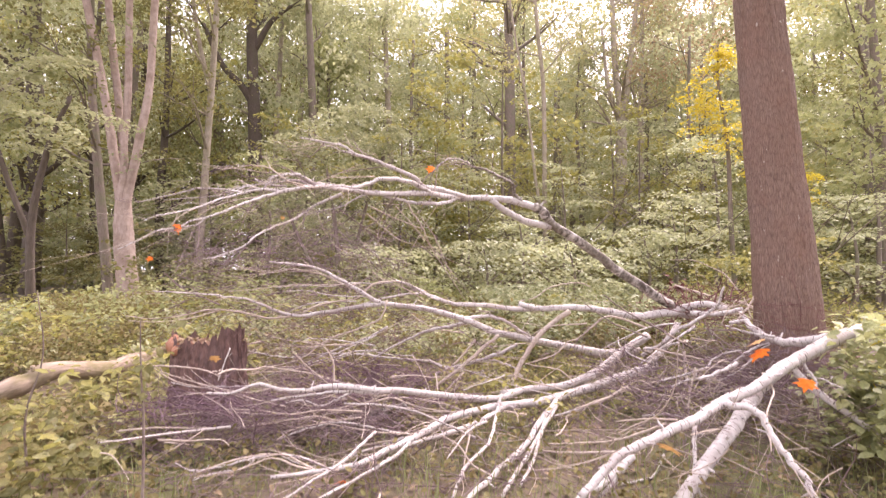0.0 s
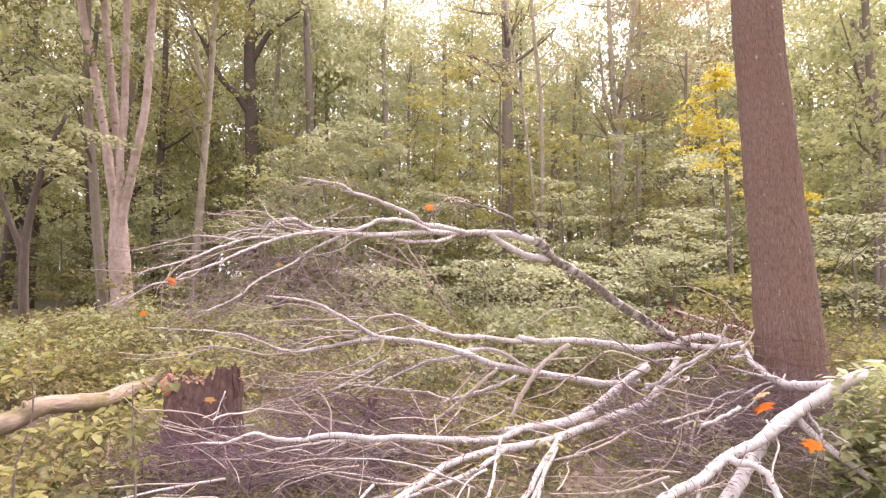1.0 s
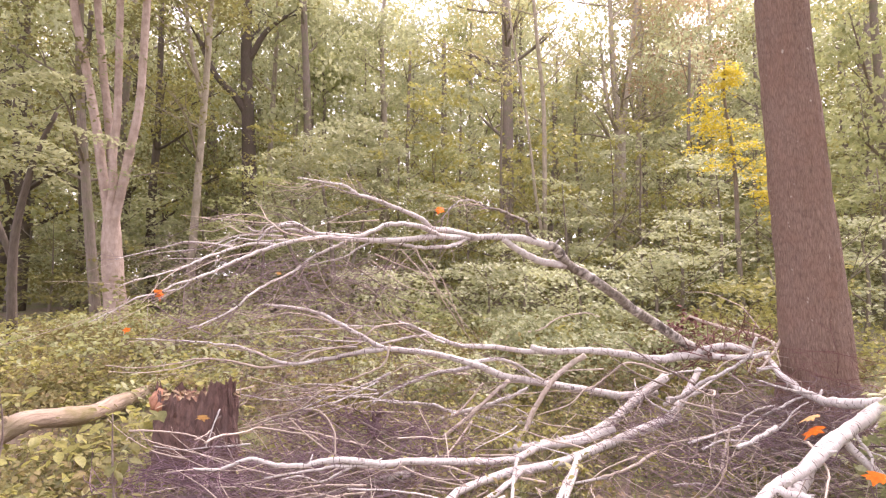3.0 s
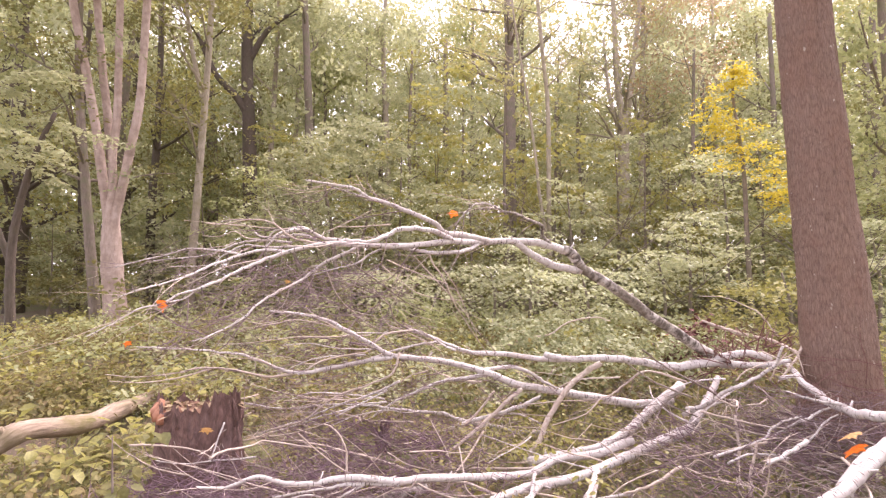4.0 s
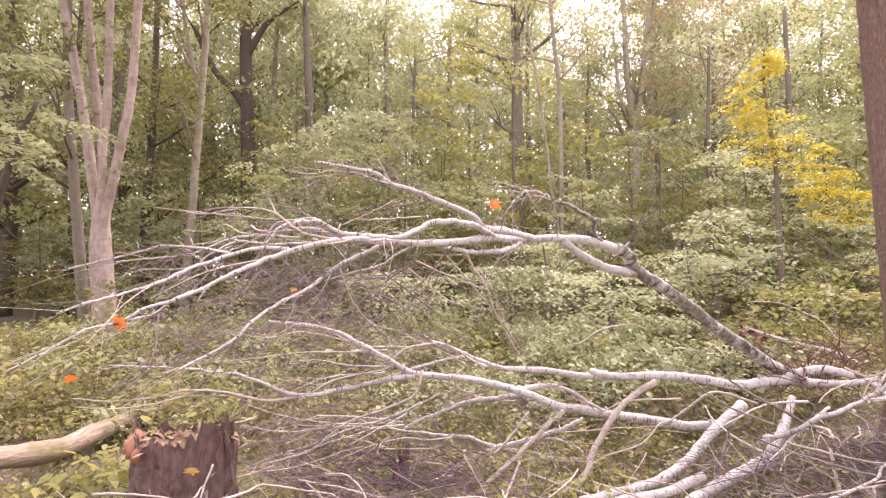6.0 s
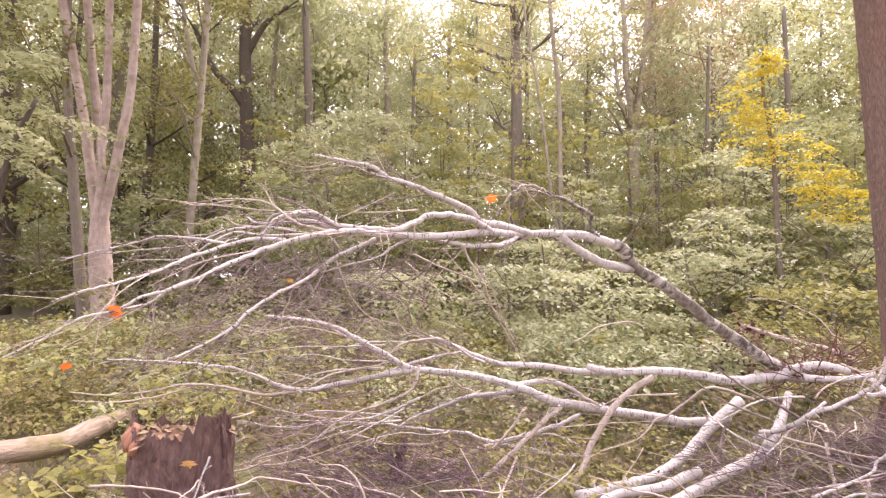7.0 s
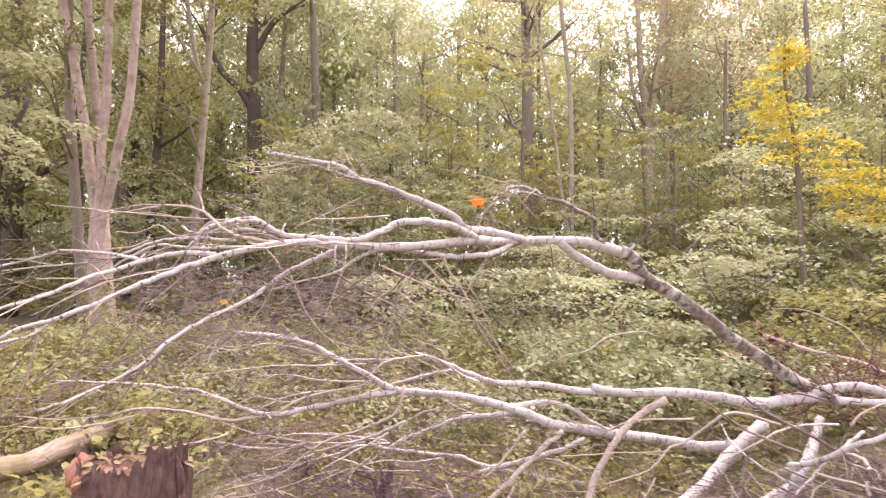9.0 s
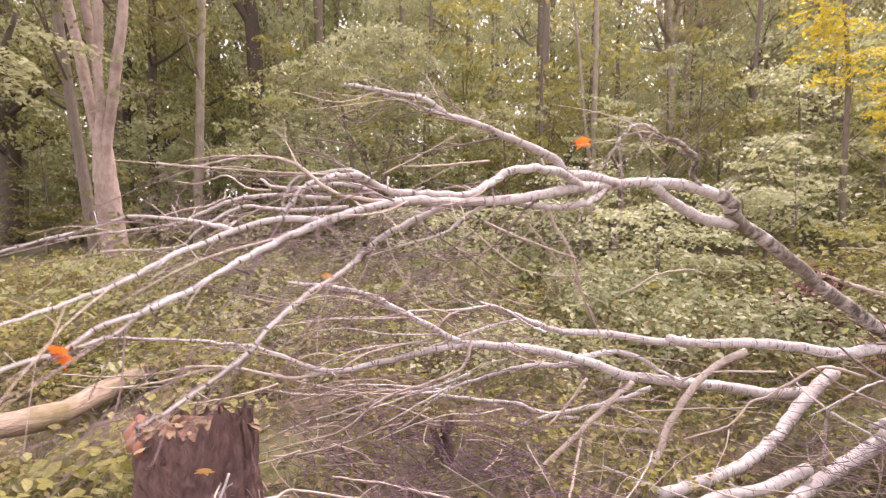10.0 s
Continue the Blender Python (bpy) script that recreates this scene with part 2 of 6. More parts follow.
LEAF_SHAPE = np.array([(0, 0, 0), (0.34, 0.38, 0.05), (0, 1.0, -0.06), (-0.34, 0.38, 0.05)])
LEAF_FACES = np.array([(0, 1, 2), (0, 2, 3)])
OVAL_SHAPE = np.array([(0, 0, 0), (0.30, 0.28, 0.05), (0.27, 0.62, 0.04), (0, 1.0, -0.08), (-0.27, 0.62, 0.04), (-0.30, 0.28, 0.05)])
OVAL_FACES = np.array([(0, 1, 2), (0, 2, 3), (0, 3, 4), (0, 4, 5)])


def leaf_mesh(name, places, sizes, mat, rng, tilt=0.5, oval=False, heading=None):
    """Many separate leaves in one mesh: at places, lying roughly level with the given tilt."""
    shape, tri = (OVAL_SHAPE, OVAL_FACES) if oval else (LEAF_SHAPE, LEAF_FACES)
    n = len(places)
    yaw = rng.uniform(0, 2 * np.pi, n) if heading is None else heading
    pit, rol = rng.normal(-0.25, tilt, n), rng.normal(0, tilt, n)
    cy, sy, cp, sp, cr, sr = np.cos(yaw), np.sin(yaw), np.cos(pit), np.sin(pit), np.cos(rol), np.sin(rol)
    zero = np.zeros(n)
    rz = np.stack([np.stack([cy, -sy, zero], 1), np.stack([sy, cy, zero], 1), np.stack([zero, zero, zero + 1], 1)], 1)
    rx = np.stack([np.stack([zero + 1, zero, zero], 1), np.stack([zero, cp, -sp], 1), np.stack([zero, sp, cp], 1)], 1)
    ry = np.stack([np.stack([cr, zero, sr], 1), np.stack([zero, zero + 1, zero], 1), np.stack([-sr, zero, cr], 1)], 1)
    turn = rz @ rx @ ry
    k = len(shape)
    v = (np.einsum("nij,kj->nki", turn, shape) * np.asarray(sizes)[:, None, None] + np.asarray(places)[:, None, :]).reshape(-1, 3)
    f = (tri[None] + (np.arange(n) * k)[:, None, None]).reshape(-1, 3)
    me = bpy.data.meshes.new(name)
    me.vertices.add(len(v))
    me.vertices.foreach_set("co", v.astype(np.float32).ravel())
    me.loops.add(len(f) * 3)
    me.loops.foreach_set("vertex_index", f.astype(np.int32).ravel())
    me.polygons.add(len(f))
    me.polygons.foreach_set("loop_start", np.arange(0, len(f) * 3, 3, dtype=np.int32))
    me.materials.append(mat)
    me.update(calc_edges=True)
    return me


def sprays(rng, centres, reach, each, flat=0.12, droop=0.15):
    """Leaf places in flat, slightly drooping sprays round the centres."""
    out = []
    for c in centres:
        r = reach * rng.uniform(0.6, 1.3)
        a = rng.uniform(0, 2 * np.pi, each)
        d = r * np.sqrt(rng.uniform(0, 1, each))
        lean = rng.normal(0, 0.18, 2)
        x, y = d * np.cos(a), d * np.sin(a) * rng.uniform(0.5, 1)
        h = rng.uniform(0, np.pi)
        x, y = x * np.cos(h) - y * np.sin(h), x * np.sin(h) + y * np.cos(h)
        z = lean[0] * x + lean[1] * y - droop * d * d / r + rng.normal(0, flat * r, each)
        out.append(np.stack([c[0] + x, c[1] + y, c[2] + z], 1))
    return np.concatenate(out)


def limb(parent, name, points, r0, r1, mat, twigs=True):
    """One branch of a fallen tree, a crooked tapering stem with small snags."""
    rng = random.Random(len(points) * 91 + int(points[0][0] * 1000) + int(points[-1][2] * 777))
    line = glide(points, 5)
    n = len(line)
    wob = 0.2 * (r0 + r1) if r0 < 0.03 else 0.07 * (r0 + r1)
    for i in range(1, n - 1):
        line[i] += [rng.uniform(-wob, wob) for _ in range(3)]
    s = Stems()
    radii = [r0 + (r1 - r0) * (i / (n - 1)) ** 0.9 for i in range(n)]
    s.add(line, radii, 10 if r0 > 0.03 else 7 if r0 > 0.012 else 5, 0.07, rng)
    for i in range(3, n - 2, 4):
        if rng.random() < 0.55:
            way = np.array([rng.uniform(-1, 1), rng.uniform(-1, 1), rng.uniform(-0.3, 1)])
            way /= np.linalg.norm(way)
            lng = rng.uniform(0.02, 0.06) + radii[i]
            s.add([line[i], line[i] + way * lng], [radii[i] * 0.35, radii[i] * 0.2], 5, 0.1, rng)
    ob = part(name, s.mesh(name, mat), parent)
    if twigs and r1 < 0.03:
        # fine side twigs, growing on towards the tip
        for i in range(int(n * 0.25), n - 1):
            if rng.random() > (0.3 if r0 < 0.012 else 0.45):
                continue
            d = line[min(i + 1, n - 1)] - line[i - 1]
            d = d / (np.linalg.norm(d) + 1e-9)
            out = np.array([rng.gauss(0, 0.5), rng.gauss(0, 0.5), rng.gauss(-0.22, 0.4)])
            lng = rng.uniform(0.08, 0.42)
            a = line[i] + (d + out) * lng * 0.45
            e = a + (d * 0.9 + out * 0.5 + np.array([rng.gauss(0, 0.25) for _ in range(3)])) * lng * 0.6
            r = min(0.0042, radii[i] * 0.5) * rng.uniform(0.6, 1.1)
            t = Stems().add(glide([line[i], a, e], 3), np.linspace(r, r * 0.4, 7), 4, 0.1, rng, False)
            if lng > 0.2:
                b = a + (d + np.array([rng.gauss(0, 0.6) for _ in range(3)])) * lng * 0.4
                t.add([a, (a + b) / 2 + (0, 0, 0.01), b], [r * 0.6, r * 0.5, r * 0.3], 3, 0.1, rng, False)
            part("twig", t.mesh("twig", pale_twig if rng.random() < 0.4 else dry_twig), ob)
    return ob


def loose_stick(points, r0, r1, mat):
    ob = limb(None, "fallen_stick", points, r0, r1, mat, False)
    words = {"birch_bark": "white birch stick with dark marks lying in the brushwood", "pale_twig_bark": "pale bare dead stick leaning in the brushwood",
             "weathered_shaded_birch_bark": "weathered grey birch stick", "dark_twig_bark": "dark brown dead stick standing among the brushwood"}
    return tagged(ob, words[mat.name], "stick", "sticks in the brushwood")


# ---- ground ----
def build_ground():
    near = np.concatenate([np.arange(-14, 14.01, 0.22)])
    xs = np.concatenate([[-900, -400, -200, -120, -80, -55, -40, -30, -24, -19, -16], near, [16, 19, 24, 30, 40, 55, 80, 120, 200, 400, 900]])
    ys = np.concatenate([[-900, -300, -120, -60, -30, -15, -8, -4], np.arange(-2, 20.01, 0.22), [21, 23, 26, 30, 36, 44, 55, 75, 110, 180, 300, 500, 900]])
    verts = [(x, y, ground_z(x, y)) for y in ys for x in xs]
    w = len(xs)
    faces = [(j * w + i, j * w + i + 1, (j + 1) * w + i + 1, (j + 1) * w + i) for j in range(len(ys) - 1) for i in range(w - 1)]
    tagged(new("ground", mesh_of("ground", verts, faces, floor_soil, None, True)), "brown forest floor of soil, moss and old leaves", "ground", kind="structure")


build_ground()


# ---- the large upright trunk ----
def big_trunk():
    tree = thing("oak_tree", (3.93, 6.1, 0.5), "large upright tree trunk with reddish-brown furrowed bark", "tree")
    line = glide([(3.97, 6.2, 0.2), (3.92, 6.2, 0.7), (3.85, 6.2, 1.71), (3.71, 6.2, 3.64), (3.62, 6.2, 5.0), (3.52, 6.22, 8.0), (3.47, 6.25, 11)], 32)
    height = line[:, 2]
    v, f, uv, sides = [], [], [], 140
    for i, c in enumerate(line):
        z = height[i]
        r0 = float(np.interp(z, [0.2, 0.5, 0.8, 1.7, 3.6, 5, 11], [0.52, 0.405, 0.352, 0.315, 0.272, 0.25, 0.18]))
        for k in range(sides):
            a = 2 * math.pi * k / sides
            flare = max(0, 0.9 - z) * 0.10 * math.sin(5 * a + 0.7)
            ridge = noise.noise(Vector((math.cos(a) * 9, math.sin(a) * 9, z * 1.3))) * 0.016 + noise.noise(Vector((math.cos(a) * 20, math.sin(a) * 20, z * 3.0))) * 0.012
            lump = noise.noise(Vector((math.cos(a) * 1.2, math.sin(a) * 1.2, z * 0.8))) * 0.015
            r = r0 + flare + ridge + lump
            v.append((c[0] - 3.93 + r * math.cos(a), c[1] - 6.1 + r * math.sin(a), c[2] - 0.5))
    for i in range(len(line) - 1):
        for k in range(sides):
            k2, a = (k + 1) % sides, i * sides
            f.append((a + k, a + k2, a + sides + k2, a + sides + k))
            u0, u1 = 2.0 * k / sides, 2.0 * (k + 1) / sides
            uv += [(u0, height[i]), (u1, height[i]), (u1, height[i + 1]), (u0, height[i + 1])]
    part("trunk", mesh_of("trunk", v, f, oak_bark, uv, True), tree)
    rng = np.random.default_rng(5)
    cen = rng.normal(0, 1, (60, 3)) * (2.2, 2.2, 1.0) + (-0.4, 0.2, 12.5)
    pl = sprays(rng, cen, 0.8, 40)
    part("crown", leaf_mesh("crown", pl, rng.uniform(0.08, 0.14, len(pl)), leaf_green, rng), tree)


big_trunk()


# ---- the fallen birches ----
arch_birch = thing("fallen_birch", (0, 0, 0), "fallen white birch with an arching crown of bare branches", "fallen tree", "fallen birches")
cut_birch = thing("fallen_birch", (0, 0, 0), "fallen white birch boughs lying low over the brushwood", "fallen tree", "fallen birches")
front_birch = thing("fallen_birch", (0, 0, 0), "fallen white birch stems beside the large brown trunk", "fallen tree", "fallen birches")
limb(arch_birch, "trunk", [(2.86, 6.55, 0.97), (2.64, 6.5, 1.08), (2.03, 6.3, 1.44), (1.71, 6.2, 1.66), (1.41, 6.1, 1.85), (1.17, 5.98, 1.97), (1.06, 5.88, 2.1), (0.94, 5.83, 2.15)], 0.057, 0.046, birch_dark)
limb(arch_birch, "bough", [(1.08, 5.9, 2.05), (1.02, 5.86, 2.12), (0.94, 5.83, 2.15), (0.67, 5.72, 2.21), (0.35, 5.63, 2.22), (0.08, 5.4, 2.19), (-0.18, 4.96, 2.17), (-0.49, 4.6, 2.11), (-0.79, 4.27, 2.09), (-0.99, 4.08, 2.09), (-1.25, 3.9, 2.01), (-1.39, 3.76, 1.93), (-1.5, 3.63, 1.85)], 0.045, 0.0072, birch)
limb(arch_birch, "branch", [(-1.5, 3.63, 1.85), (-1.6, 3.57, 1.8), (-1.69, 3.53, 1.77), (-1.75, 3.47, 1.72), (-1.83, 3.4, 1.7), (-1.9, 3.33, 1.64), (-2.0, 3.25, 1.57)], 0.0085, 0.003, birch)
limb(arch_birch, "branch", [(-1.5, 3.63, 1.85), (-1.6, 3.6, 1.81), (-1.66, 3.55, 1.75), (-1.72, 3.47, 1.73)], 0.007, 0.004, birch)
limb(arch_birch, "branch", [(-1.23, 3.92, 2.03), (-1.36, 3.86, 2.03), (-1.46, 3.81, 2), (-1.59, 3.69, 1.93), (-1.68, 3.6, 1.87), (-1.77, 3.52, 1.83), (-1.84, 3.43, 1.8), (-1.91, 3.35, 1.76)], 0.0115, 0.003, birch)
limb(arch_birch, "branch", [(-1.46, 3.81, 2), (-1.55, 3.82, 2.02), (-1.78, 3.84, 2.04), (-1.88, 3.82, 2.01), (-2.06, 3.78, 1.96), (-2.18, 3.75, 1.92)], 0.008, 0.003, birch)
limb(arch_birch, "branch", [(-1.01, 4.1, 2.09), (-1.12, 4.02, 2.1), (-1.21, 3.95, 2.13), (-1.32, 3.99, 2.21), (-1.44, 4.02, 2.24), (-1.52, 3.99, 2.23), (-1.64, 3.94, 2.2), (-1.74, 3.9, 2.21)], 0.009, 0.0025, pale_twig)
limb(arch_birch, "branch", [(-1.03, 4.12, 2.09), (-1.17, 4.14, 2.15), (-1.32, 4.17, 2.14), (-1.46, 4.19, 2.14), (-1.52, 4.2, 2.17)], 0.012, 0.005, birch)
limb(arch_birch, "branch", [(-0.99, 4.15, 2.11), (-1.07, 4.14, 2.15), (-1.17, 4.13, 2.2), (-1.28, 4.12, 2.19), (-1.36, 4.11, 2.17), (-1.4, 4.1, 2.1), (-1.41, 4.1, 2.06)], 0.009, 0.004, birch)
limb(arch_birch, "branch", [(-1.24, 4.12, 2.1), (-1.45, 4.11, 2.11), (-1.59, 4.1, 2.09), (-1.69, 4.06, 2.04), (-1.75, 4.03, 2.01), (-1.88, 3.98, 1.99), (-2.08, 3.9, 1.96)], 0.009, 0.003, birch)
limb(arch_birch, "branch", [(-1.16, 4.05, 2.07), (-1.37, 4, 2.06), (-1.48, 3.97, 2.07), (-1.56, 3.95, 2.04), (-1.64, 3.92, 1.98), (-1.69, 3.91, 1.94), (-1.9, 3.85, 1.93)], 0.008, 0.0025, birch)
limb(arch_birch, "branch", [(-1.5, 4.25, 2.13), (-1.61, 4.3, 2.14), (-1.72, 4.37, 2.19), (-1.87, 4.44, 2.16), (-2.01, 4.5, 2.17)], 0.005, 0.0025, pale_twig)
limb(arch_birch, "branch", [(-1.61, 4.1, 2.1), (-1.66, 4.07, 2.07), (-1.72, 4.04, 2.06), (-1.8, 4, 2.03)], 0.0045, 0.002, pale_twig)
limb(arch_birch, "branch", [(-1.41, 3.8, 1.87), (-1.54, 3.76, 1.93), (-1.62, 3.73, 1.9), (-1.73, 3.7, 1.86)], 0.004, 0.002, dark_twig)
limb(arch_birch, "branch", [(-1.12, 4.6, 2.21), (-0.95, 4.71, 2.31), (-0.79, 4.8, 2.41)], 0.0045, 0.0025, pale_twig)
limb(arch_birch, "branch", [(-0.64, 4.7, 2.28), (-0.87, 4.58, 2.25), (-1.02, 4.5, 2.24)], 0.006, 0.003, pale_twig)
limb(arch_birch, "branch", [(-0.85, 4.32, 2.07), (-0.95, 4.3, 2.02), (-1.05, 4.27, 1.97), (-1.14, 4.25, 1.9), (-1.2, 4.15, 1.84), (-1.3, 4, 1.77), (-1.37, 3.86, 1.7), (-1.42, 3.79, 1.63), (-1.48, 3.72, 1.58), (-1.54, 3.61, 1.54), (-1.59, 3.5, 1.52)], 0.014, 0.0035, birch)
limb(arch_birch, "branch", [(-0.67, 4.41, 2.08), (-0.77, 4.35, 2.02), (-0.85, 4.3, 1.96), (-1.01, 4.25, 1.92), (-1.13, 4.22, 1.88)], 0.0095, 0.003, birch)
limb(arch_birch, "branch", [(-1.48, 3.62, 1.81), (-1.55, 3.54, 1.67), (-1.64, 3.47, 1.57), (-1.71, 3.4, 1.48)], 0.003, 0.0015, dark_twig)
limb(arch_birch, "branch", [(-1.65, 3.55, 1.75), (-1.67, 3.53, 1.69), (-1.71, 3.5, 1.59)], 0.0028, 0.0015, dark_twig)
limb(arch_birch, "branch", [(1.15, 5.97, 1.95), (0.87, 5.85, 1.99), (0.63, 5.75, 2.1), (0.46, 5.66, 2.21)], 0.04, 0.03, birch)
limb(arch_birch, "branch", [(0.83, 5.78, 2.18), (0.72, 5.7, 2.28), (0.68, 5.55, 2.36), (0.53, 5.3, 2.38), (0.37, 5.1, 2.42), (0.27, 5.0, 2.42), (0.16, 4.9, 2.46), (0.03, 4.75, 2.45), (-0.05, 4.65, 2.39), (-0.11, 4.6, 2.31), (-0.15, 4.6, 2.23)], 0.019, 0.004, birch_dark)
limb(arch_birch, "branch", [(0.18, 5.5, 2.21), (-0.07, 5.2, 2.24), (-0.22, 5.0, 2.24), (-0.3, 4.95, 2.31), (-0.51, 4.9, 2.4), (-0.7, 4.86, 2.47), (-0.84, 4.83, 2.51), (-0.93, 4.8, 2.57), (-1.05, 4.75, 2.59), (-1.29, 4.63, 2.61)], 0.03, 0.008, birch)
limb(arch_birch, "branch", [(-0.82, 4.83, 2.5), (-0.98, 4.77, 2.54), (-1.19, 4.7, 2.6)], 0.01, 0.004, birch)
limb(arch_birch, "branch", [(-0.16, 4.97, 2.18), (-0.32, 4.75, 2.24), (-0.46, 4.6, 2.24), (-0.57, 4.5, 2.22), (-0.65, 4.42, 2.17), (-0.76, 4.3, 2.12), (-0.93, 4.2, 2.12), (-1.04, 4.12, 2.13), (-1.11, 4.08, 2.17), (-1.18, 4.05, 2.18), (-1.26, 3.95, 2.15), (-1.3, 3.92, 2.11), (-1.34, 3.9, 2.05)], 0.022, 0.006, birch)
limb(arch_birch, "branch", [(0.08, 5.4, 2.18), (-0.03, 5.2, 2.11), (-0.2, 4.95, 2.07), (-0.39, 4.75, 2.07), (-0.54, 4.6, 2.09)], 0.022, 0.012, birch)
limb(arch_birch, "branch", [(-0.35, 4.78, 2.06), (-0.32, 4.8, 1.99), (-0.22, 4.85, 1.84), (-0.16, 4.95, 1.69), (-0.09, 5.1, 1.57), (0.19, 5.6, 1.15)], 0.009, 0.004, pale_twig)
limb(arch_birch, "branch", [(-0.66, 4.6, 2.0), (-0.5, 4.7, 1.93), (-0.32, 4.8, 1.86), (-0.2, 4.85, 1.82)], 0.007, 0.004, pale_twig)
limb(arch_birch, "branch", [(-0.42, 4.65, 2.11), (-0.51, 4.65, 2.02), (-0.62, 4.7, 1.88), (-0.71, 4.7, 1.84), (-0.85, 4.7, 1.84)], 0.007, 0.003, dark_twig)
limb(arch_birch, "branch", [(2.99, 6.55, 0.93), (2.61, 6.45, 0.96), (2.26, 6.4, 0.92), (1.85, 6.33, 0.99), (1.46, 6.27, 1.03), (1.12, 6.32, 1.01), (0.82, 6.4, 1.0), (0.43, 6.49, 1.04), (0.08, 6.48, 1.05), (-0.19, 6.4, 1.15), (-0.43, 6.25, 1.27), (-0.61, 6.15, 1.34)], 0.052, 0.015, birch)
limb(arch_birch, "branch", [(1.01, 6.3, 1.02), (0.84, 6.25, 1.07)], 0.035, 0.03, birch)
limb(arch_birch, "branch", [(-0.56, 6.15, 1.32), (-0.73, 6.1, 1.43), (-0.8, 6.0, 1.62), (-1.03, 5.9, 1.75), (-1.28, 5.8, 1.84), (-1.34, 5.75, 1.77)], 0.009, 0.003, dark_twig)
limb(arch_birch, "trunk", [(2.45, 6.88, 0.44), (2.03, 6.88, 0.41), (1.61, 6.85, 0.48), (1.15, 6.65, 0.58), (0.84, 6.5, 0.66), (0.54, 6.35, 0.74), (0.27, 6.25, 0.86), (0.01, 6.17, 0.95), (-0.25, 6.08, 1.02), (-0.5, 6.0, 1.06), (-0.74, 5.95, 1.09), (-0.92, 5.87, 1.2), (-1.15, 5.79, 1.34), (-1.38, 5.78, 1.46), (-1.64, 5.78, 1.51), (-1.92, 5.76, 1.54)], 0.056, 0.011, birch)
limb(arch_birch, "branch", [(-0.74, 5.95, 1.08), (-1.01, 5.85, 1.05), (-1.36, 5.72, 0.99), (-1.61, 5.63, 0.97), (-1.83, 5.6, 1.04), (-2.04, 5.58, 1.13), (-2.3, 5.56, 1.17), (-2.67, 5.5, 1.21), (-3.01, 5.45, 1.23)], 0.026, 0.005, birch)
limb(arch_birch, "branch", [(-1.61, 5.63, 0.97), (-1.85, 5.55, 0.95), (-2.14, 5.5, 1.02), (-2.44, 5.48, 1.04), (-2.66, 5.5, 0.99), (-3.04, 5.55, 0.94), (-3.32, 5.5, 0.97)], 0.013, 0.004, pale_twig)
limb(arch_birch, "branch", [(-1.53, 5.65, 0.99), (-1.36, 5.7, 1.08), (-1.01, 5.8, 1.14), (-0.94, 5.83, 1.17)], 0.01, 0.006, pale_twig)
limb(arch_birch, "branch", [(-2.32, 5.5, 1.04), (-2.59, 5.45, 0.96), (-2.9, 5.4, 0.92), (-3.22, 5.4, 0.93)], 0.009, 0.003, pale_twig)
limb(arch_birch, "branch", [(-0.67, 5.96, 1.12), (-0.73, 5.9, 0.93), (-0.97, 5.9, 0.81), (-1.21, 5.9, 0.73), (-1.38, 5.85, 0.64), (-1.56, 5.8, 0.5), (-1.86, 5.75, 0.42), (-2.12, 5.7, 0.35)], 0.013, 0.004, pale_twig)
limb(arch_birch, "branch", [(-0.3, 6.3, 1.19), (-0.55, 6.1, 1.17), (-0.79, 5.95, 1.12), (-1.02, 5.9, 1.05)], 0.014, 0.008, birch)
limb(arch_birch, "branch", [(-0.93, 5.9, 1.21), (-0.79, 5.95, 1.31), (-0.55, 6.1, 1.33)], 0.012, 0.008, pale_twig)
limb(arch_birch, "branch", [(-1.15, 5.8, 1.33), (-1.38, 5.75, 1.41), (-1.64, 5.7, 1.46), (-1.9, 5.65, 1.42), (-2.2, 5.6, 1.48)], 0.008, 0.003, pale_twig)
limb(arch_birch, "branch", [(-0.95, 5.85, 1.3), (-1.29, 5.8, 1.29), (-1.65, 5.75, 1.29), (-2.0, 5.7, 1.25), (-2.33, 5.7, 1.22)], 0.007, 0.003, pale_twig)
limb(arch_birch, "branch", [(0.17, 6.3, 0.89), (0.5, 6.4, 0.91), (0.72, 6.45, 0.83), (0.9, 6.5, 0.72), (1.11, 6.6, 0.61)], 0.024, 0.012, birch)
limb(arch_birch, "branch", [(0.3, 6.3, 0.86), (0.03, 6.45, 0.78), (-0.24, 6.6, 0.71), (-0.52, 6.75, 0.57), (-0.79, 6.9, 0.42), (-1.13, 6.9, 0.19)], 0.026, 0.01, birch)
limb(arch_birch, "branch", [(0.29, 6.85, 0.16), (-0.0, 6.84, 0.22), (-0.23, 6.85, 0.3), (-0.52, 6.88, 0.31), (-0.81, 6.9, 0.34), (-1.17, 6.92, 0.37), (-1.64, 6.94, 0.37), (-2.09, 6.9, 0.33), (-2.52, 6.8, 0.42)], 0.024, 0.006, birch)
limb(arch_birch, "branch", [(-1.17, 6.92, 0.36), (-1.4, 6.9, 0.48), (-1.75, 6.9, 0.47), (-2.08, 6.85, 0.43)], 0.008, 0.003, pale_twig)
limb(arch_birch, "branch", [(-0.26, 6.8, 0.07), (0.02, 6.78, 0.21), (0.33, 6.72, 0.31), (0.65, 6.65, 0.44), (0.86, 6.6, 0.55)], 0.026, 0.022, birch)
limb(arch_birch, "branch", [(0.92, 6.6, 0.16), (0.61, 6.75, 0.12), (0.29, 6.85, 0.17)], 0.026, 0.024, birch)
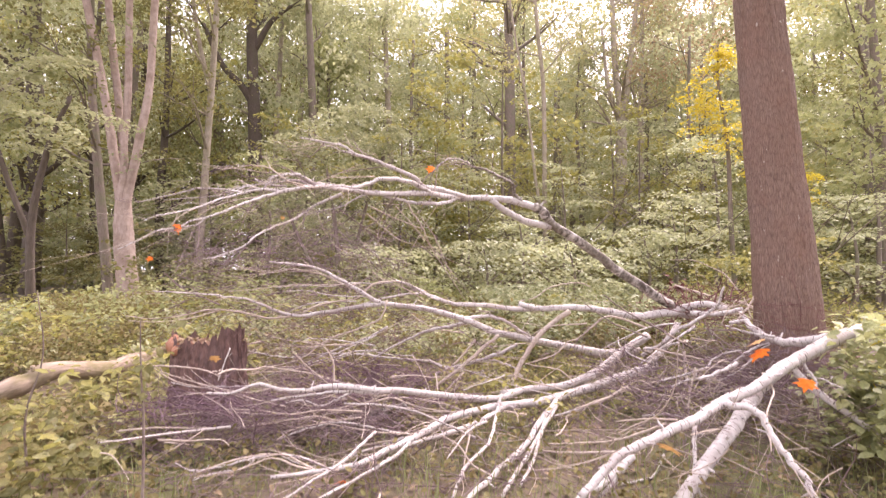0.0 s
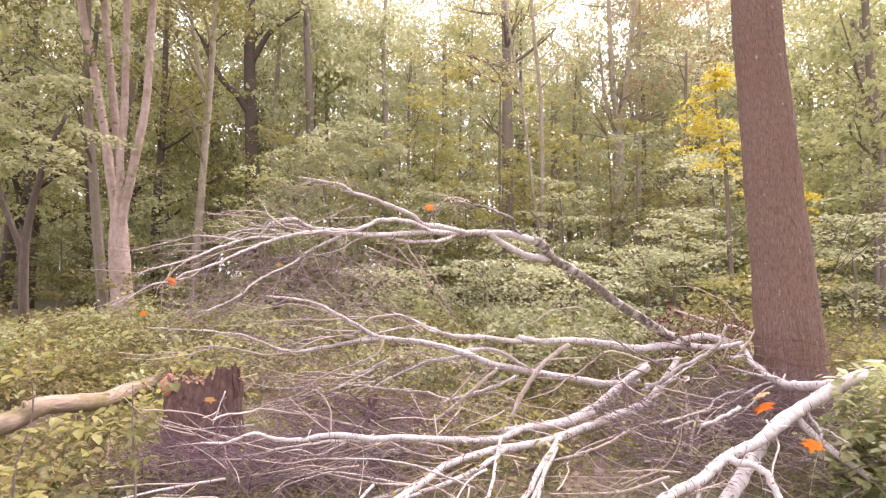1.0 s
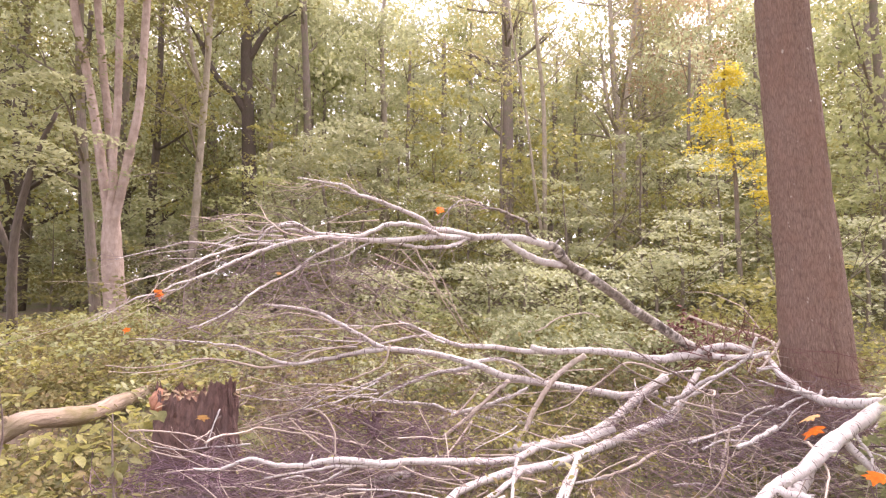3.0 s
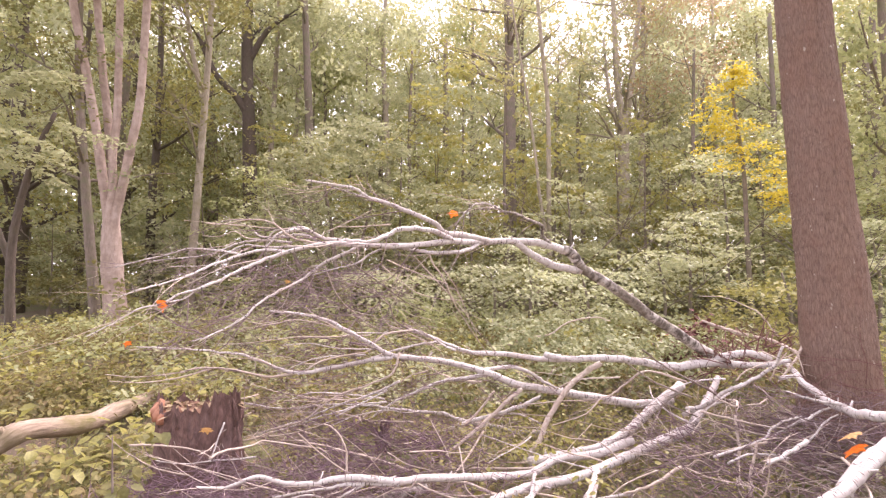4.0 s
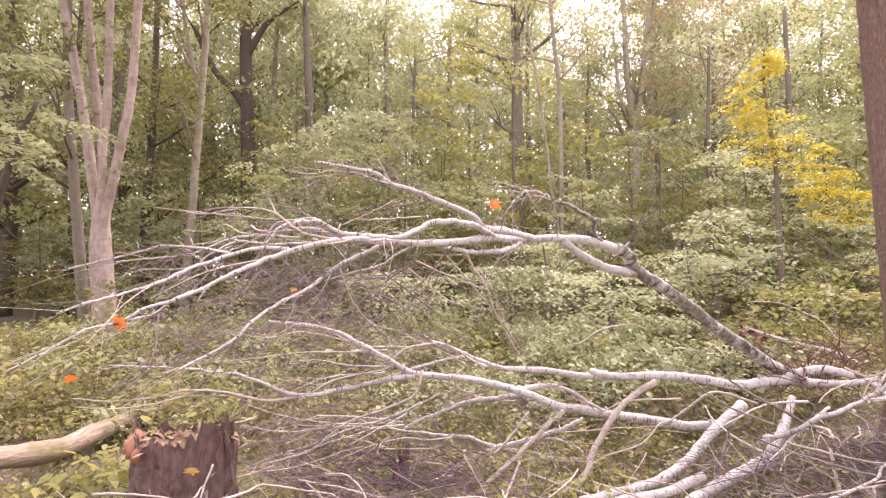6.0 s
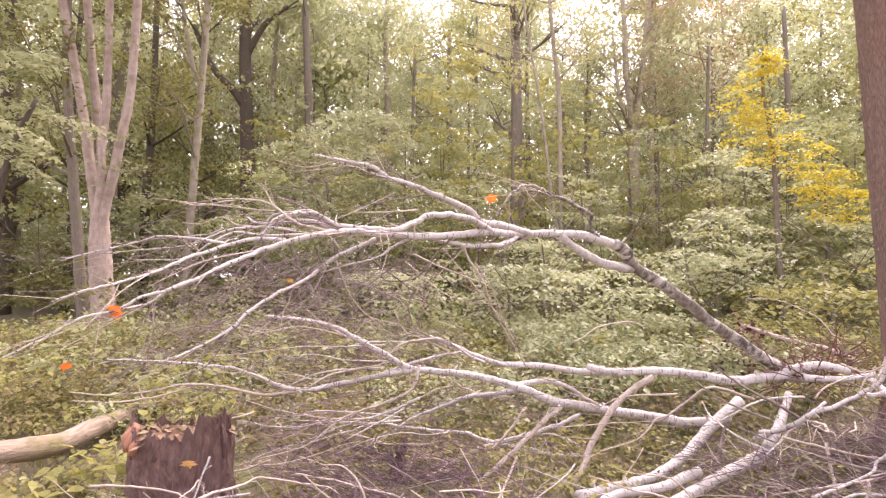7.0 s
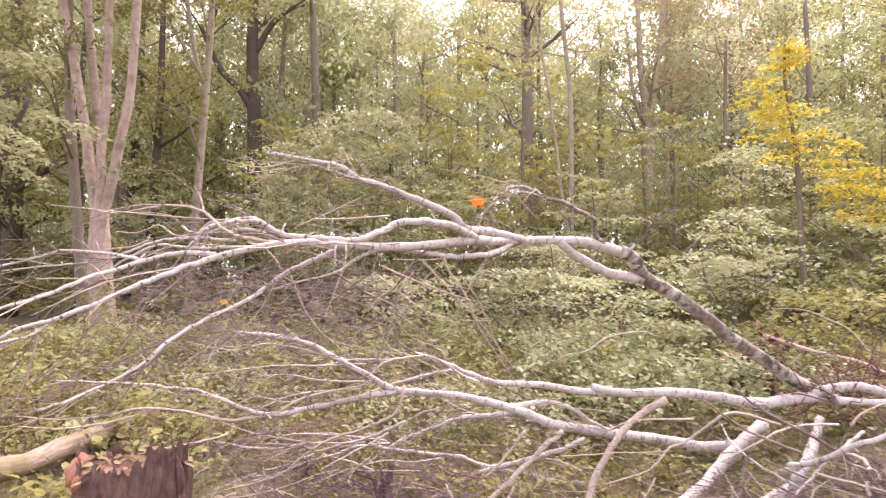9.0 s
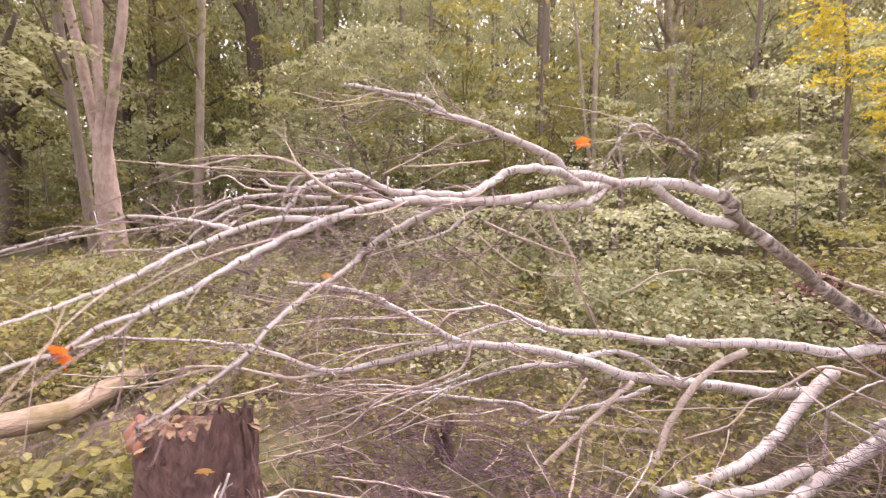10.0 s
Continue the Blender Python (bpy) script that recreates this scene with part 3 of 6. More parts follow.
limb(arch_birch, "branch", [(0.22, 6.75, 0.27), (0.55, 6.7, 0.34), (0.79, 6.65, 0.28), (0.92, 6.6, 0.16)], 0.012, 0.01, birch)
limb(arch_birch, "branch", [(2.3, 6.2, 0.8), (1.95, 6.0, 0.92), (1.73, 5.9, 0.95), (1.59, 5.95, 0.83), (1.46, 6.0, 0.71), (1.34, 6.0, 0.66), (1.24, 5.95, 0.57), (1.08, 5.9, 0.5), (0.84, 5.9, 0.43)], 0.013, 0.005, pale_twig)
limb(arch_birch, "branch", [(1.58, 6.1, 0.86), (1.28, 6.2, 0.83), (1.11, 6.3, 0.77), (1.0, 6.4, 0.68)], 0.01, 0.006, pale_twig)
limb(arch_birch, "branch", [(-0.47, 4.9, 2.04), (-0.28, 5.14, 1.83), (-0.09, 5.35, 1.62), (0.12, 5.6, 1.33)], 0.006, 0.003, pale_twig)
limb(arch_birch, "branch", [(-0.25, 5.1, 1.96), (-0.12, 5.27, 1.78), (-0.01, 5.46, 1.53), (0.08, 5.6, 1.34)], 0.006, 0.003, pale_twig)
limb(arch_birch, "branch", [(-0.93, 4.6, 1.98), (-0.77, 4.8, 1.85), (-0.54, 5.06, 1.66), (-0.38, 5.2, 1.58)], 0.006, 0.003, dark_twig)
limb(arch_birch, "branch", [(-0.72, 4.8, 1.96), (-0.48, 5.02, 1.76), (-0.28, 5.16, 1.69), (-0.05, 5.3, 1.67)], 0.005, 0.003, pale_twig)
limb(arch_birch, "branch", [(-1.08, 4.4, 1.95), (-1.02, 4.47, 1.77), (-0.91, 4.53, 1.63), (-0.73, 4.6, 1.58)], 0.005, 0.002, pale_twig)
limb(arch_birch, "branch", [(-0.72, 4.5, 1.96), (-0.9, 4.46, 1.82), (-1.08, 4.42, 1.68), (-1.21, 4.4, 1.65)], 0.005, 0.002, dark_twig)
limb(arch_birch, "branch", [(-0.54, 5, 1.98), (-0.66, 5.07, 1.77), (-0.55, 5.13, 1.58), (-0.31, 5.2, 1.5)], 0.004, 0.002, pale_twig)
limb(arch_birch, "branch", [(-0.89, 5.9, 1.16), (-1.17, 5.84, 1.17), (-1.34, 5.8, 1.19), (-1.51, 5.76, 1.23), (-1.75, 5.7, 1.22)], 0.008, 0.003, birch)
limb(arch_birch, "branch", [(-0.99, 5.85, 1.11), (-1.24, 5.78, 1.11), (-1.41, 5.73, 1.1), (-1.56, 5.68, 1.06), (-1.79, 5.6, 0.95)], 0.009, 0.003, birch)
limb(arch_birch, "branch", [(-0.62, 6.1, 1.32), (-0.81, 6.06, 1.3), (-1.08, 5.99, 1.31), (-1.29, 5.94, 1.27), (-1.55, 5.88, 1.28), (-1.86, 5.8, 1.26)], 0.009, 0.003, birch)
limb(arch_birch, "branch", [(-0.87, 6.5, 0.54), (-1.3, 6.37, 0.62), (-1.58, 6.29, 0.65), (-1.71, 6.25, 0.63), (-1.84, 6.2, 0.58)], 0.009, 0.003, birch)
limb(arch_birch, "branch", [(-0.87, 6.7, 0.46), (-1.15, 6.62, 0.45), (-1.34, 6.55, 0.4), (-1.58, 6.47, 0.35), (-1.76, 6.41, 0.29), (-2.07, 6.3, 0.22)], 0.011, 0.004, birch)
limb(arch_birch, "branch", [(-1.31, 6.4, 0.57), (-1.6, 6.36, 0.54), (-1.84, 6.33, 0.55), (-2.03, 6.3, 0.51)], 0.007, 0.003, pale_twig)
limb(arch_birch, "branch", [(-1.25, 5.8, 1.1), (-1.49, 5.72, 1.04), (-1.68, 5.65, 1.09), (-1.81, 5.6, 1.06)], 0.006, 0.002, pale_twig)
limb(arch_birch, "branch", [(-1.12, 6, 1.27), (-1.29, 6, 1.35), (-1.5, 6, 1.46), (-1.65, 6, 1.58)], 0.007, 0.003, pale_twig)
limb(arch_birch, "branch", [(-0.27, 6.2, 1.11), (-0.39, 6.18, 1.19), (-0.63, 6.15, 1.31), (-0.82, 6.12, 1.4), (-0.9, 6.1, 1.57)], 0.008, 0.003, pale_twig)
limb(arch_birch, "branch", [(-0.1, 6.2, 1.11), (-0.24, 6.2, 1.17), (-0.41, 6.2, 1.28), (-0.59, 6.2, 1.34)], 0.012, 0.005, birch)
limb(arch_birch, "branch", [(-0.39, 6.2, 0.9), (-0.58, 6.23, 0.84), (-0.78, 6.26, 0.72), (-1.03, 6.3, 0.64)], 0.007, 0.003, pale_twig)
limb(cut_birch, "trunk", [(2.53, 6.85, 0.64), (2.13, 6.6, 0.46), (1.73, 6.3, 0.27), (1.37, 6.05, 0.18), (0.96, 5.8, 0.18), (0.57, 5.6, 0.18)], 0.056, 0.04, birch)
limb(cut_birch, "trunk", [(2.3, 5.98, 0.41), (1.86, 5.75, 0.33), (1.5, 5.55, 0.27), (1.07, 5.23, 0.23), (0.73, 5, 0.23), (0.41, 4.84, 0.23), (0.05, 4.52, 0.23), (-0.19, 4.08, 0.22), (-0.39, 3.8, 0.2), (-0.54, 3.59, 0.18), (-0.71, 3.47, 0.18), (-1.06, 3.32, 0.18)], 0.054, 0.012, birch)
limb(cut_birch, "branch", [(2.22, 5.89, 0.46), (2.38, 6, 0.6), (2.55, 6.15, 0.73), (2.68, 6.3, 0.83)], 0.046, 0.03, birch)
limb(cut_birch, "branch", [(1.52, 5.6, 0.38), (1.15, 5.5, 0.28), (0.79, 5.4, 0.27), (0.48, 5.1, 0.25), (0.05, 4.75, 0.35), (-0.32, 4.4, 0.47), (-0.54, 4.2, 0.52), (-0.86, 4.15, 0.56), (-1.07, 4.12, 0.53), (-1.24, 4.1, 0.54), (-1.43, 4.1, 0.58), (-1.63, 4.1, 0.51), (-1.82, 4.1, 0.51)], 0.04, 0.008, birch)
limb(cut_birch, "branch", [(-0.52, 4.2, 0.5), (-0.82, 4.15, 0.52), (-0.98, 4.1, 0.51), (-1.31, 4.05, 0.47)], 0.016, 0.006, birch)
limb(cut_birch, "branch", [(-0.18, 4.08, 0.22), (-0.29, 4.08, 0.22), (-0.55, 4.1, 0.23), (-0.82, 4.2, 0.24), (-1.09, 4.2, 0.29)], 0.012, 0.004, pale_twig)
limb(cut_birch, "branch", [(0.57, 4.94, 0.23), (0.33, 4.56, 0.21), (0.05, 4.21, 0.2), (-0.2, 4.01, 0.19), (-0.42, 3.81, 0.18), (-0.58, 3.57, 0.15)], 0.026, 0.01, birch)
limb(cut_birch, "branch", [(-0.26, 3.95, 0.2), (-0.33, 3.68, 0.2), (-0.51, 3.37, 0.18), (-0.72, 3.07, 0.15)], 0.014, 0.008, birch)
limb(cut_birch, "branch", [(-0.5, 3.9, 0.29), (-0.65, 3.56, 0.21), (-0.79, 3.28, 0.18), (-0.92, 3.02, 0.16)], 0.012, 0.007, birch)
limb(cut_birch, "branch", [(1.1, 5.25, 0.23), (0.81, 4.6, 0.19), (0.54, 3.98, 0.13), (0.27, 3.53, 0.09), (0.11, 3.23, 0.06)], 0.028, 0.016, birch)
limb(cut_birch, "branch", [(1.04, 5.08, 0.21), (0.7, 4.2, 0.14), (0.44, 3.57, 0.09), (0.36, 3.37, 0.06)], 0.02, 0.012, birch)
limb(cut_birch, "branch", [(0.86, 4.69, 0.19), (0.64, 3.92, 0.11), (0.49, 3.54, 0.06)], 0.016, 0.01, birch)
limb(cut_birch, "branch", [(0.5, 4.9, 0.33), (0.44, 4.69, 0.23), (0.32, 4.04, 0.17), (0.15, 3.7, 0.13), (0.05, 3.29, 0.07)], 0.016, 0.01, birch)
limb(cut_birch, "branch", [(-0.67, 3.45, 0.18), (-0.83, 3.46, 0.18), (-1.08, 3.64, 0.21), (-1.33, 3.57, 0.21), (-1.54, 3.4, 0.18)], 0.01, 0.004, pale_twig)
limb(cut_birch, "branch", [(-0.85, 3.46, 0.18), (-0.97, 3.48, 0.2), (-1.14, 3.57, 0.21), (-1.32, 3.39, 0.19), (-1.53, 3.31, 0.18)], 0.008, 0.003, pale_twig)
limb(cut_birch, "branch", [(-0.67, 4.3, 0.28), (-0.89, 4.3, 0.25), (-1.16, 4.15, 0.23), (-1.23, 3.95, 0.21)], 0.009, 0.004, pale_twig)
limb(cut_birch, "branch", [(-0.87, 4.2, 0.56), (-0.88, 4.2, 0.74), (-0.97, 4.2, 0.87), (-1.1, 4.2, 0.89)], 0.008, 0.003, pale_twig)
limb(cut_birch, "branch", [(0.19, 6.2, 0.28), (0, 5.64, 0.21), (-0.16, 5.16, 0.18)], 0.012, 0.008, pale_twig)
limb(cut_birch, "branch", [(0.2, 4.75, 0.21), (-0.1, 4.9, 0.26), (-0.45, 4.8, 0.32), (-0.73, 4.7, 0.29), (-1.01, 4.6, 0.25)], 0.012, 0.005, pale_twig)
limb(cut_birch, "branch", [(0.7, 4.72, 0.2), (0.36, 4.8, 0.22), (-0.05, 4.71, 0.22), (-0.45, 4.8, 0.25)], 0.01, 0.004, pale_twig)
limb(cut_birch, "branch", [(-0.72, 4.25, 0.5), (-0.85, 4.21, 0.44), (-0.96, 4.17, 0.4), (-1.09, 4.14, 0.45), (-1.22, 4.1, 0.44)], 0.011, 0.005, birch)
limb(cut_birch, "branch", [(-0.65, 4.2, 0.54), (-0.57, 4.2, 0.48), (-0.45, 4.2, 0.48), (-0.41, 4.2, 0.52)], 0.007, 0.004, pale_twig)
limb(cut_birch, "branch", [(-0.81, 3.75, 0.08), (-0.94, 3.72, 0.15), (-1.1, 3.67, 0.2), (-1.27, 3.63, 0.19), (-1.44, 3.58, 0.16), (-1.63, 3.53, 0.14), (-1.74, 3.5, 0.2)], 0.011, 0.004, birch)
limb(cut_birch, "branch", [(-1.28, 3.65, 0.17), (-1.34, 3.61, 0.13), (-1.49, 3.52, 0.13), (-1.6, 3.45, 0.11)], 0.007, 0.003, birch)
limb(cut_birch, "branch", [(-1.11, 3.7, 0.18), (-0.99, 3.7, 0.13), (-0.81, 3.7, 0.09)], 0.006, 0.004, birch)
limb(cut_birch, "branch", [(-0.19, 4.2, 0.17), (-0.38, 4.18, 0.2), (-0.6, 4.16, 0.25), (-0.81, 4.14, 0.29), (-0.98, 4.13, 0.26), (-1.15, 4.11, 0.21), (-1.25, 4.1, 0.17)], 0.011, 0.005, birch)
limb(cut_birch, "branch", [(-0.83, 4.2, 0.28), (-1, 4.18, 0.32), (-1.16, 4.16, 0.3), (-1.33, 4.13, 0.28), (-1.58, 4.1, 0.25)], 0.007, 0.003, pale_twig)
limb(cut_birch, "branch", [(-0.29, 4.1, 0.12), (-0.54, 4.03, 0.04), (-0.77, 3.97, 0.01), (-0.93, 3.93, -0.01), (-1.04, 3.9, 0)], 0.014, 0.006, birch)
limb(cut_birch, "branch", [(-0.2, 4.1, 0.22), (-0.41, 4.05, 0.16), (-0.61, 4, 0.11), (-0.81, 3.95, 0.03)], 0.016, 0.008, birch)
limb(cut_birch, "branch", [(0.18, 4, 0.24), (0.13, 3.77, 0.08), (0.16, 3.61, -0.01), (0.18, 3.5, -0.07)], 0.007, 0.005, pale_twig)
limb(cut_birch, "branch", [(0.05, 4.3, 0.15), (0.28, 4.38, 0.15), (0.52, 4.45, 0.11), (0.66, 4.5, 0.05)], 0.006, 0.003, pale_twig)
limb(cut_birch, "branch", [(0.1, 4.2, 0.29), (0.27, 4.2, 0.16), (0.4, 4.2, 0.06)], 0.007, 0.004, pale_twig)
limb(arch_birch, "branch", [(-0.68, 6.1, 0.81), (-0.98, 6.26, 0.64), (-1.36, 6.43, 0.49), (-1.77, 6.6, 0.29), (-2.1, 6.55, 0.2), (-2.47, 6.5, 0.04)], 0.013, 0.005, birch)
limb(arch_birch, "branch", [(-0.81, 6.15, 0.71), (-0.93, 6.09, 0.65), (-1.06, 6.02, 0.6), (-1.29, 5.9, 0.5)], 0.011, 0.005, birch)
limb(front_birch, "trunk", [(3.42, 4.48, 0.98), (3.04, 4.3, 0.9), (2.68, 4.12, 0.8), (2.38, 4.02, 0.66), (2.17, 3.88, 0.52), (1.94, 3.7, 0.39), (1.69, 3.5, 0.25), (1.44, 3.3, 0.11), (1.21, 3.1, -0.01)], 0.052, 0.043, birch)
limb(front_birch, "trunk", [(2.59, 4.05, 0.79), (2.2, 3.84, 0.65), (1.97, 3.72, 0.6), (1.81, 3.63, 0.57), (1.6, 3.42, 0.54), (1.42, 3.32, 0.51), (1.2, 3.2, 0.46), (1.01, 3.11, 0.41), (0.88, 3.04, 0.33), (0.74, 2.95, 0.24)], 0.04, 0.022, birch)
limb(front_birch, "branch", [(1.81, 3.63, 0.57), (1.89, 3.56, 0.58), (1.99, 3.48, 0.56), (2.02, 3.4, 0.45), (2.07, 3.28, 0.32), (2.11, 3.2, 0.23), (2.11, 3.1, 0.11)], 0.026, 0.018, birch)
limb(front_birch, "branch", [(2.59, 4.1, 0.74), (2.7, 4.0, 0.59), (2.86, 3.9, 0.45), (3.0, 3.8, 0.33)], 0.03, 0.02, birch)
limb(front_birch, "branch", [(2.8, 4.2, 0.88), (2.7, 4.1, 0.76), (2.71, 4.0, 0.66), (2.68, 3.95, 0.56)], 0.014, 0.008, birch)
limb(front_birch, "branch", [(3.47, 6.4, 0.98), (3.21, 5.7, 0.87), (3.02, 5.0, 0.83), (2.99, 4.6, 0.85), (3.04, 4.3, 0.93)], 0.026, 0.045, birch)
limb(front_birch, "branch", [(1.22, 3.55, 0.25), (1.08, 3.45, 0.19), (0.9, 3.3, 0.14), (0.7, 3.15, 0.07)], 0.028, 0.02, birch)
limb(front_birch, "branch", [(1.11, 3.5, 0.25), (1.06, 3.4, 0.16), (0.93, 3.3, 0.09)], 0.018, 0.012, birch)
limb(front_birch, "branch", [(1.72, 3.75, 0.43), (1.64, 3.6, 0.3), (1.58, 3.45, 0.14), (1.59, 3.4, 0.06)], 0.016, 0.01, birch)
limb(front_birch, "branch", [(1.66, 3.9, 0.39), (1.5, 4.0, 0.37), (1.28, 4.1, 0.32)], 0.009, 0.004, pale_twig)
limb(front_birch, "branch", [(1.58, 3.9, 0.36), (1.29, 4.0, 0.22), (1.07, 4.1, 0.16), (0.79, 4.2, 0.12)], 0.012, 0.005, pale_twig)
limb(front_birch, "branch", [(1.28, 3.6, 0.26), (1.15, 3.8, 0.19), (0.88, 4.0, 0.12), (0.73, 4.1, 0.1)], 0.013, 0.006, pale_twig)
limb(front_birch, "branch", [(1.57, 4.7, 0.45), (1.3, 4.6, 0.35), (1.1, 4.6, 0.29)], 0.014, 0.008, pale_twig)
limb(arch_birch, "branch", [(2.72, 6.5, 0.97), (2.9, 6.45, 1.04), (3.06, 6.4, 1.07), (3.28, 6.35, 1.02)], 0.048, 0.036, birch)
limb(arch_birch, "branch", [(2.86, 6.35, 0.96), (3.1, 6.3, 0.96), (3.25, 6.22, 0.99), (3.36, 6.15, 1.04)], 0.034, 0.022, birch)
loose_stick([(-0.35, 4.8, 0.25), (-0.5, 4.75, 0.22), (-0.68, 4.7, 0.2), (-0.89, 4.63, 0.16), (-1.13, 4.55, 0.12), (-1.29, 4.5, 0.1)], 0.036, 0.022, birch_dark)
loose_stick([(-1.24, 4.2, 0.33), (-1.23, 4.21, 0.41), (-1.16, 4.23, 0.55), (-1.13, 4.25, 0.71)], 0.006, 0.003, dark_twig)
loose_stick([(-0.66, 4.3, 0.33), (-0.98, 4.24, 0.35), (-1.2, 4.19, 0.33), (-1.43, 4.15, 0.37), (-1.66, 4.1, 0.39)], 0.008, 0.003, pale_twig)
loose_stick([(-2.02, 5.6, 0.39), (-1.78, 5.72, 0.37), (-1.53, 5.83, 0.4), (-1.33, 5.93, 0.45), (-1.17, 6, 0.47)], 0.007, 0.004, pale_twig)
loose_stick([(-0.68, 5, 0.45), (-0.52, 4.91, 0.39), (-0.33, 4.8, 0.38)], 0.005, 0.003, pale_twig)
loose_stick([(-0.87, 5.3, 0.52), (-0.6, 5.15, 0.43), (-0.39, 5.02, 0.35), (-0.19, 4.9, 0.32)], 0.005, 0.003, dark_twig)
loose_stick([(-0.34, 5.4, 0.6), (-0.2, 5.27, 0.38), (-0.15, 5.2, 0.25)], 0.005, 0.003, pale_twig)
loose_stick([(-0.1, 5, 0.5), (-0.07, 4.8, 0.38), (-0.05, 4.66, 0.29), (0.06, 4.5, 0.26)], 0.006, 0.004, pale_twig)
loose_stick([(-0.45, 4.6, 0.37), (-0.26, 4.49, 0.33), (-0.09, 4.4, 0.32), (0.07, 4.3, 0.33)], 0.007, 0.004, pale_twig)
loose_stick([(-1.88, 3.55, 0.33), (-1.7, 3.57, 0.32), (-1.49, 3.59, 0.32), (-1.43, 3.6, 0.28)], 0.008, 0.004, pale_twig)
loose_stick([(-2.19, 3.6, 0.37), (-1.97, 3.64, 0.38), (-1.76, 3.68, 0.37), (-1.63, 3.7, 0.37)], 0.0065, 0.003, pale_twig)
loose_stick([(-0.49, 4.75, 0.22), (-0.74, 4.77, 0.18), (-0.95, 4.78, 0.19), (-1.15, 4.8, 0.25)], 0.012, 0.006, birch_dark)
loose_stick([(-0.19, 3.9, -0.03), (0.05, 3.85, 0.01), (0.25, 3.8, 0)], 0.007, 0.005, pale_twig)
loose_stick([(-1.88, 6.1, 0.13), (-1.67, 6.15, 0.14), (-1.57, 6.17, 0.16), (-1.46, 6.2, 0.21)], 0.008, 0.004, pale_twig)
loose_stick([(-1.93, 6.2, 0.33), (-1.69, 6.24, 0.33), (-1.63, 6.25, 0.26), (-1.62, 6.26, 0.2), (-1.89, 6.3, 0.18)], 0.006, 0.004, pale_twig)
loose_stick([(-1.03, 6.3, 0.35), (-0.81, 6.35, 0.34), (-0.55, 6.4, 0.32)], 0.009, 0.007, pale_twig)
loose_stick([(-0.7, 6.1, 0.3), (-0.5, 6.15, 0.27), (-0.34, 6.2, 0.19)], 0.008, 0.006, pale_twig)
loose_stick([(1.92, 4.9, 0.46), (2.2, 4.99, 0.51), (2.42, 5.06, 0.56), (2.51, 5.1, 0.63), (2.65, 5.15, 0.68), (2.82, 5.2, 0.7)], 0.012, 0.008, birch)
loose_stick([(2.27, 5.2, 0.24), (2.33, 5.28, 0.4), (2.35, 5.35, 0.55), (2.37, 5.4, 0.66)], 0.015, 0.01, pale_twig)
loose_stick([(2.37, 5, 0.56), (2.53, 5.04, 0.57), (2.74, 5.1, 0.53)], 0.007, 0.003, pale_twig)
loose_stick([(2.71, 6, 0.85), (2.81, 6.02, 0.94), (3.05, 6.07, 1.02), (3.26, 6.1, 1.06)], 0.009, 0.005, pale_twig)
loose_stick([(2.99, 5.9, 0.87), (3.06, 5.9, 1.02), (3.16, 5.9, 1.15)], 0.008, 0.004, pale_twig)
loose_stick([(3.08, 5.9, 0.9), (3.23, 5.9, 0.92)], 0.02, 0.018, birch)
loose_stick([(3.24, 5.9, 1.17), (3.26, 5.85, 1.06), (3.26, 5.8, 0.94)], 0.008, 0.004, pale_twig)
loose_stick([(3.09, 6.2, 1.12), (3.23, 6.1, 1.06), (3.37, 6, 1.16)], 0.01, 0.006, pale_twig)
loose_stick([(2.11, 5.8, 0.62), (2.31, 5.8, 0.64), (2.48, 5.8, 0.69)], 0.016, 0.013, birch)
loose_stick([(2.46, 4.6, 0.68), (2.27, 4.51, 0.62), (2.05, 4.4, 0.58)], 0.018, 0.014, birch)
loose_stick([(2.07, 4.5, 0.56), (2.17, 4.5, 0.58), (2.3, 4.5, 0.52)], 0.009, 0.006, pale_twig)
loose_stick([(2.03, 4.9, 0.41), (2.19, 4.9, 0.48), (2.36, 4.9, 0.48), (2.48, 4.9, 0.48), (2.68, 4.9, 0.59), (2.8, 4.9, 0.73), (2.92, 4.9, 0.8)], 0.012, 0.006, birch)
loose_stick([(1.66, 4.6, 0.23), (1.84, 4.55, 0.26), (1.99, 4.5, 0.24)], 0.012, 0.008, birch)
loose_stick([(2.14, 4.8, 0.33), (2.29, 4.8, 0.43), (2.38, 4.8, 0.52)], 0.008, 0.004, pale_twig)
loose_stick([(2.09, 4.7, 0.16), (2.12, 4.75, 0.37), (2.18, 4.78, 0.52), (2.2, 4.8, 0.61)], 0.013, 0.008, pale_twig)
loose_stick([(2.83, 5.2, 0.66), (3.02, 5.26, 0.73), (3.18, 5.3, 0.77)], 0.014, 0.008, birch)
loose_stick([(2.62, 5.1, 1.31), (2.6, 5.2, 1.13), (2.52, 5.3, 1.02), (2.33, 5.45, 0.86), (2.26, 5.7, 0.69), (2.13, 5.9, 0.54)], 0.011, 0.024, birch)
loose_stick([(1.41, 6.2, 0.99), (1.23, 6.28, 0.85), (1.04, 6.25, 0.67), (0.85, 6.2, 0.39), (0.75, 6.1, 0.22), (0.55, 6.0, 0.01)], 0.03, 0.026, pale_twig)
loose_stick([(0.6, 6.3, 0.7), (0.42, 6.25, 0.56), (0.16, 6.15, 0.35), (-0.1, 6.0, 0.18), (-0.25, 5.9, 0.09)], 0.022, 0.018, pale_twig)
loose_stick([(0.35, 6.7, 0.59), (0.15, 6.6, 0.37), (-0.02, 6.5, 0.24)], 0.014, 0.012, pale_twig)
loose_stick([(-1.88, 4.67, 0.77), (-1.92, 4.65, 0.64), (-1.95, 4.6, 0.5)], 0.007, 0.005, birch)
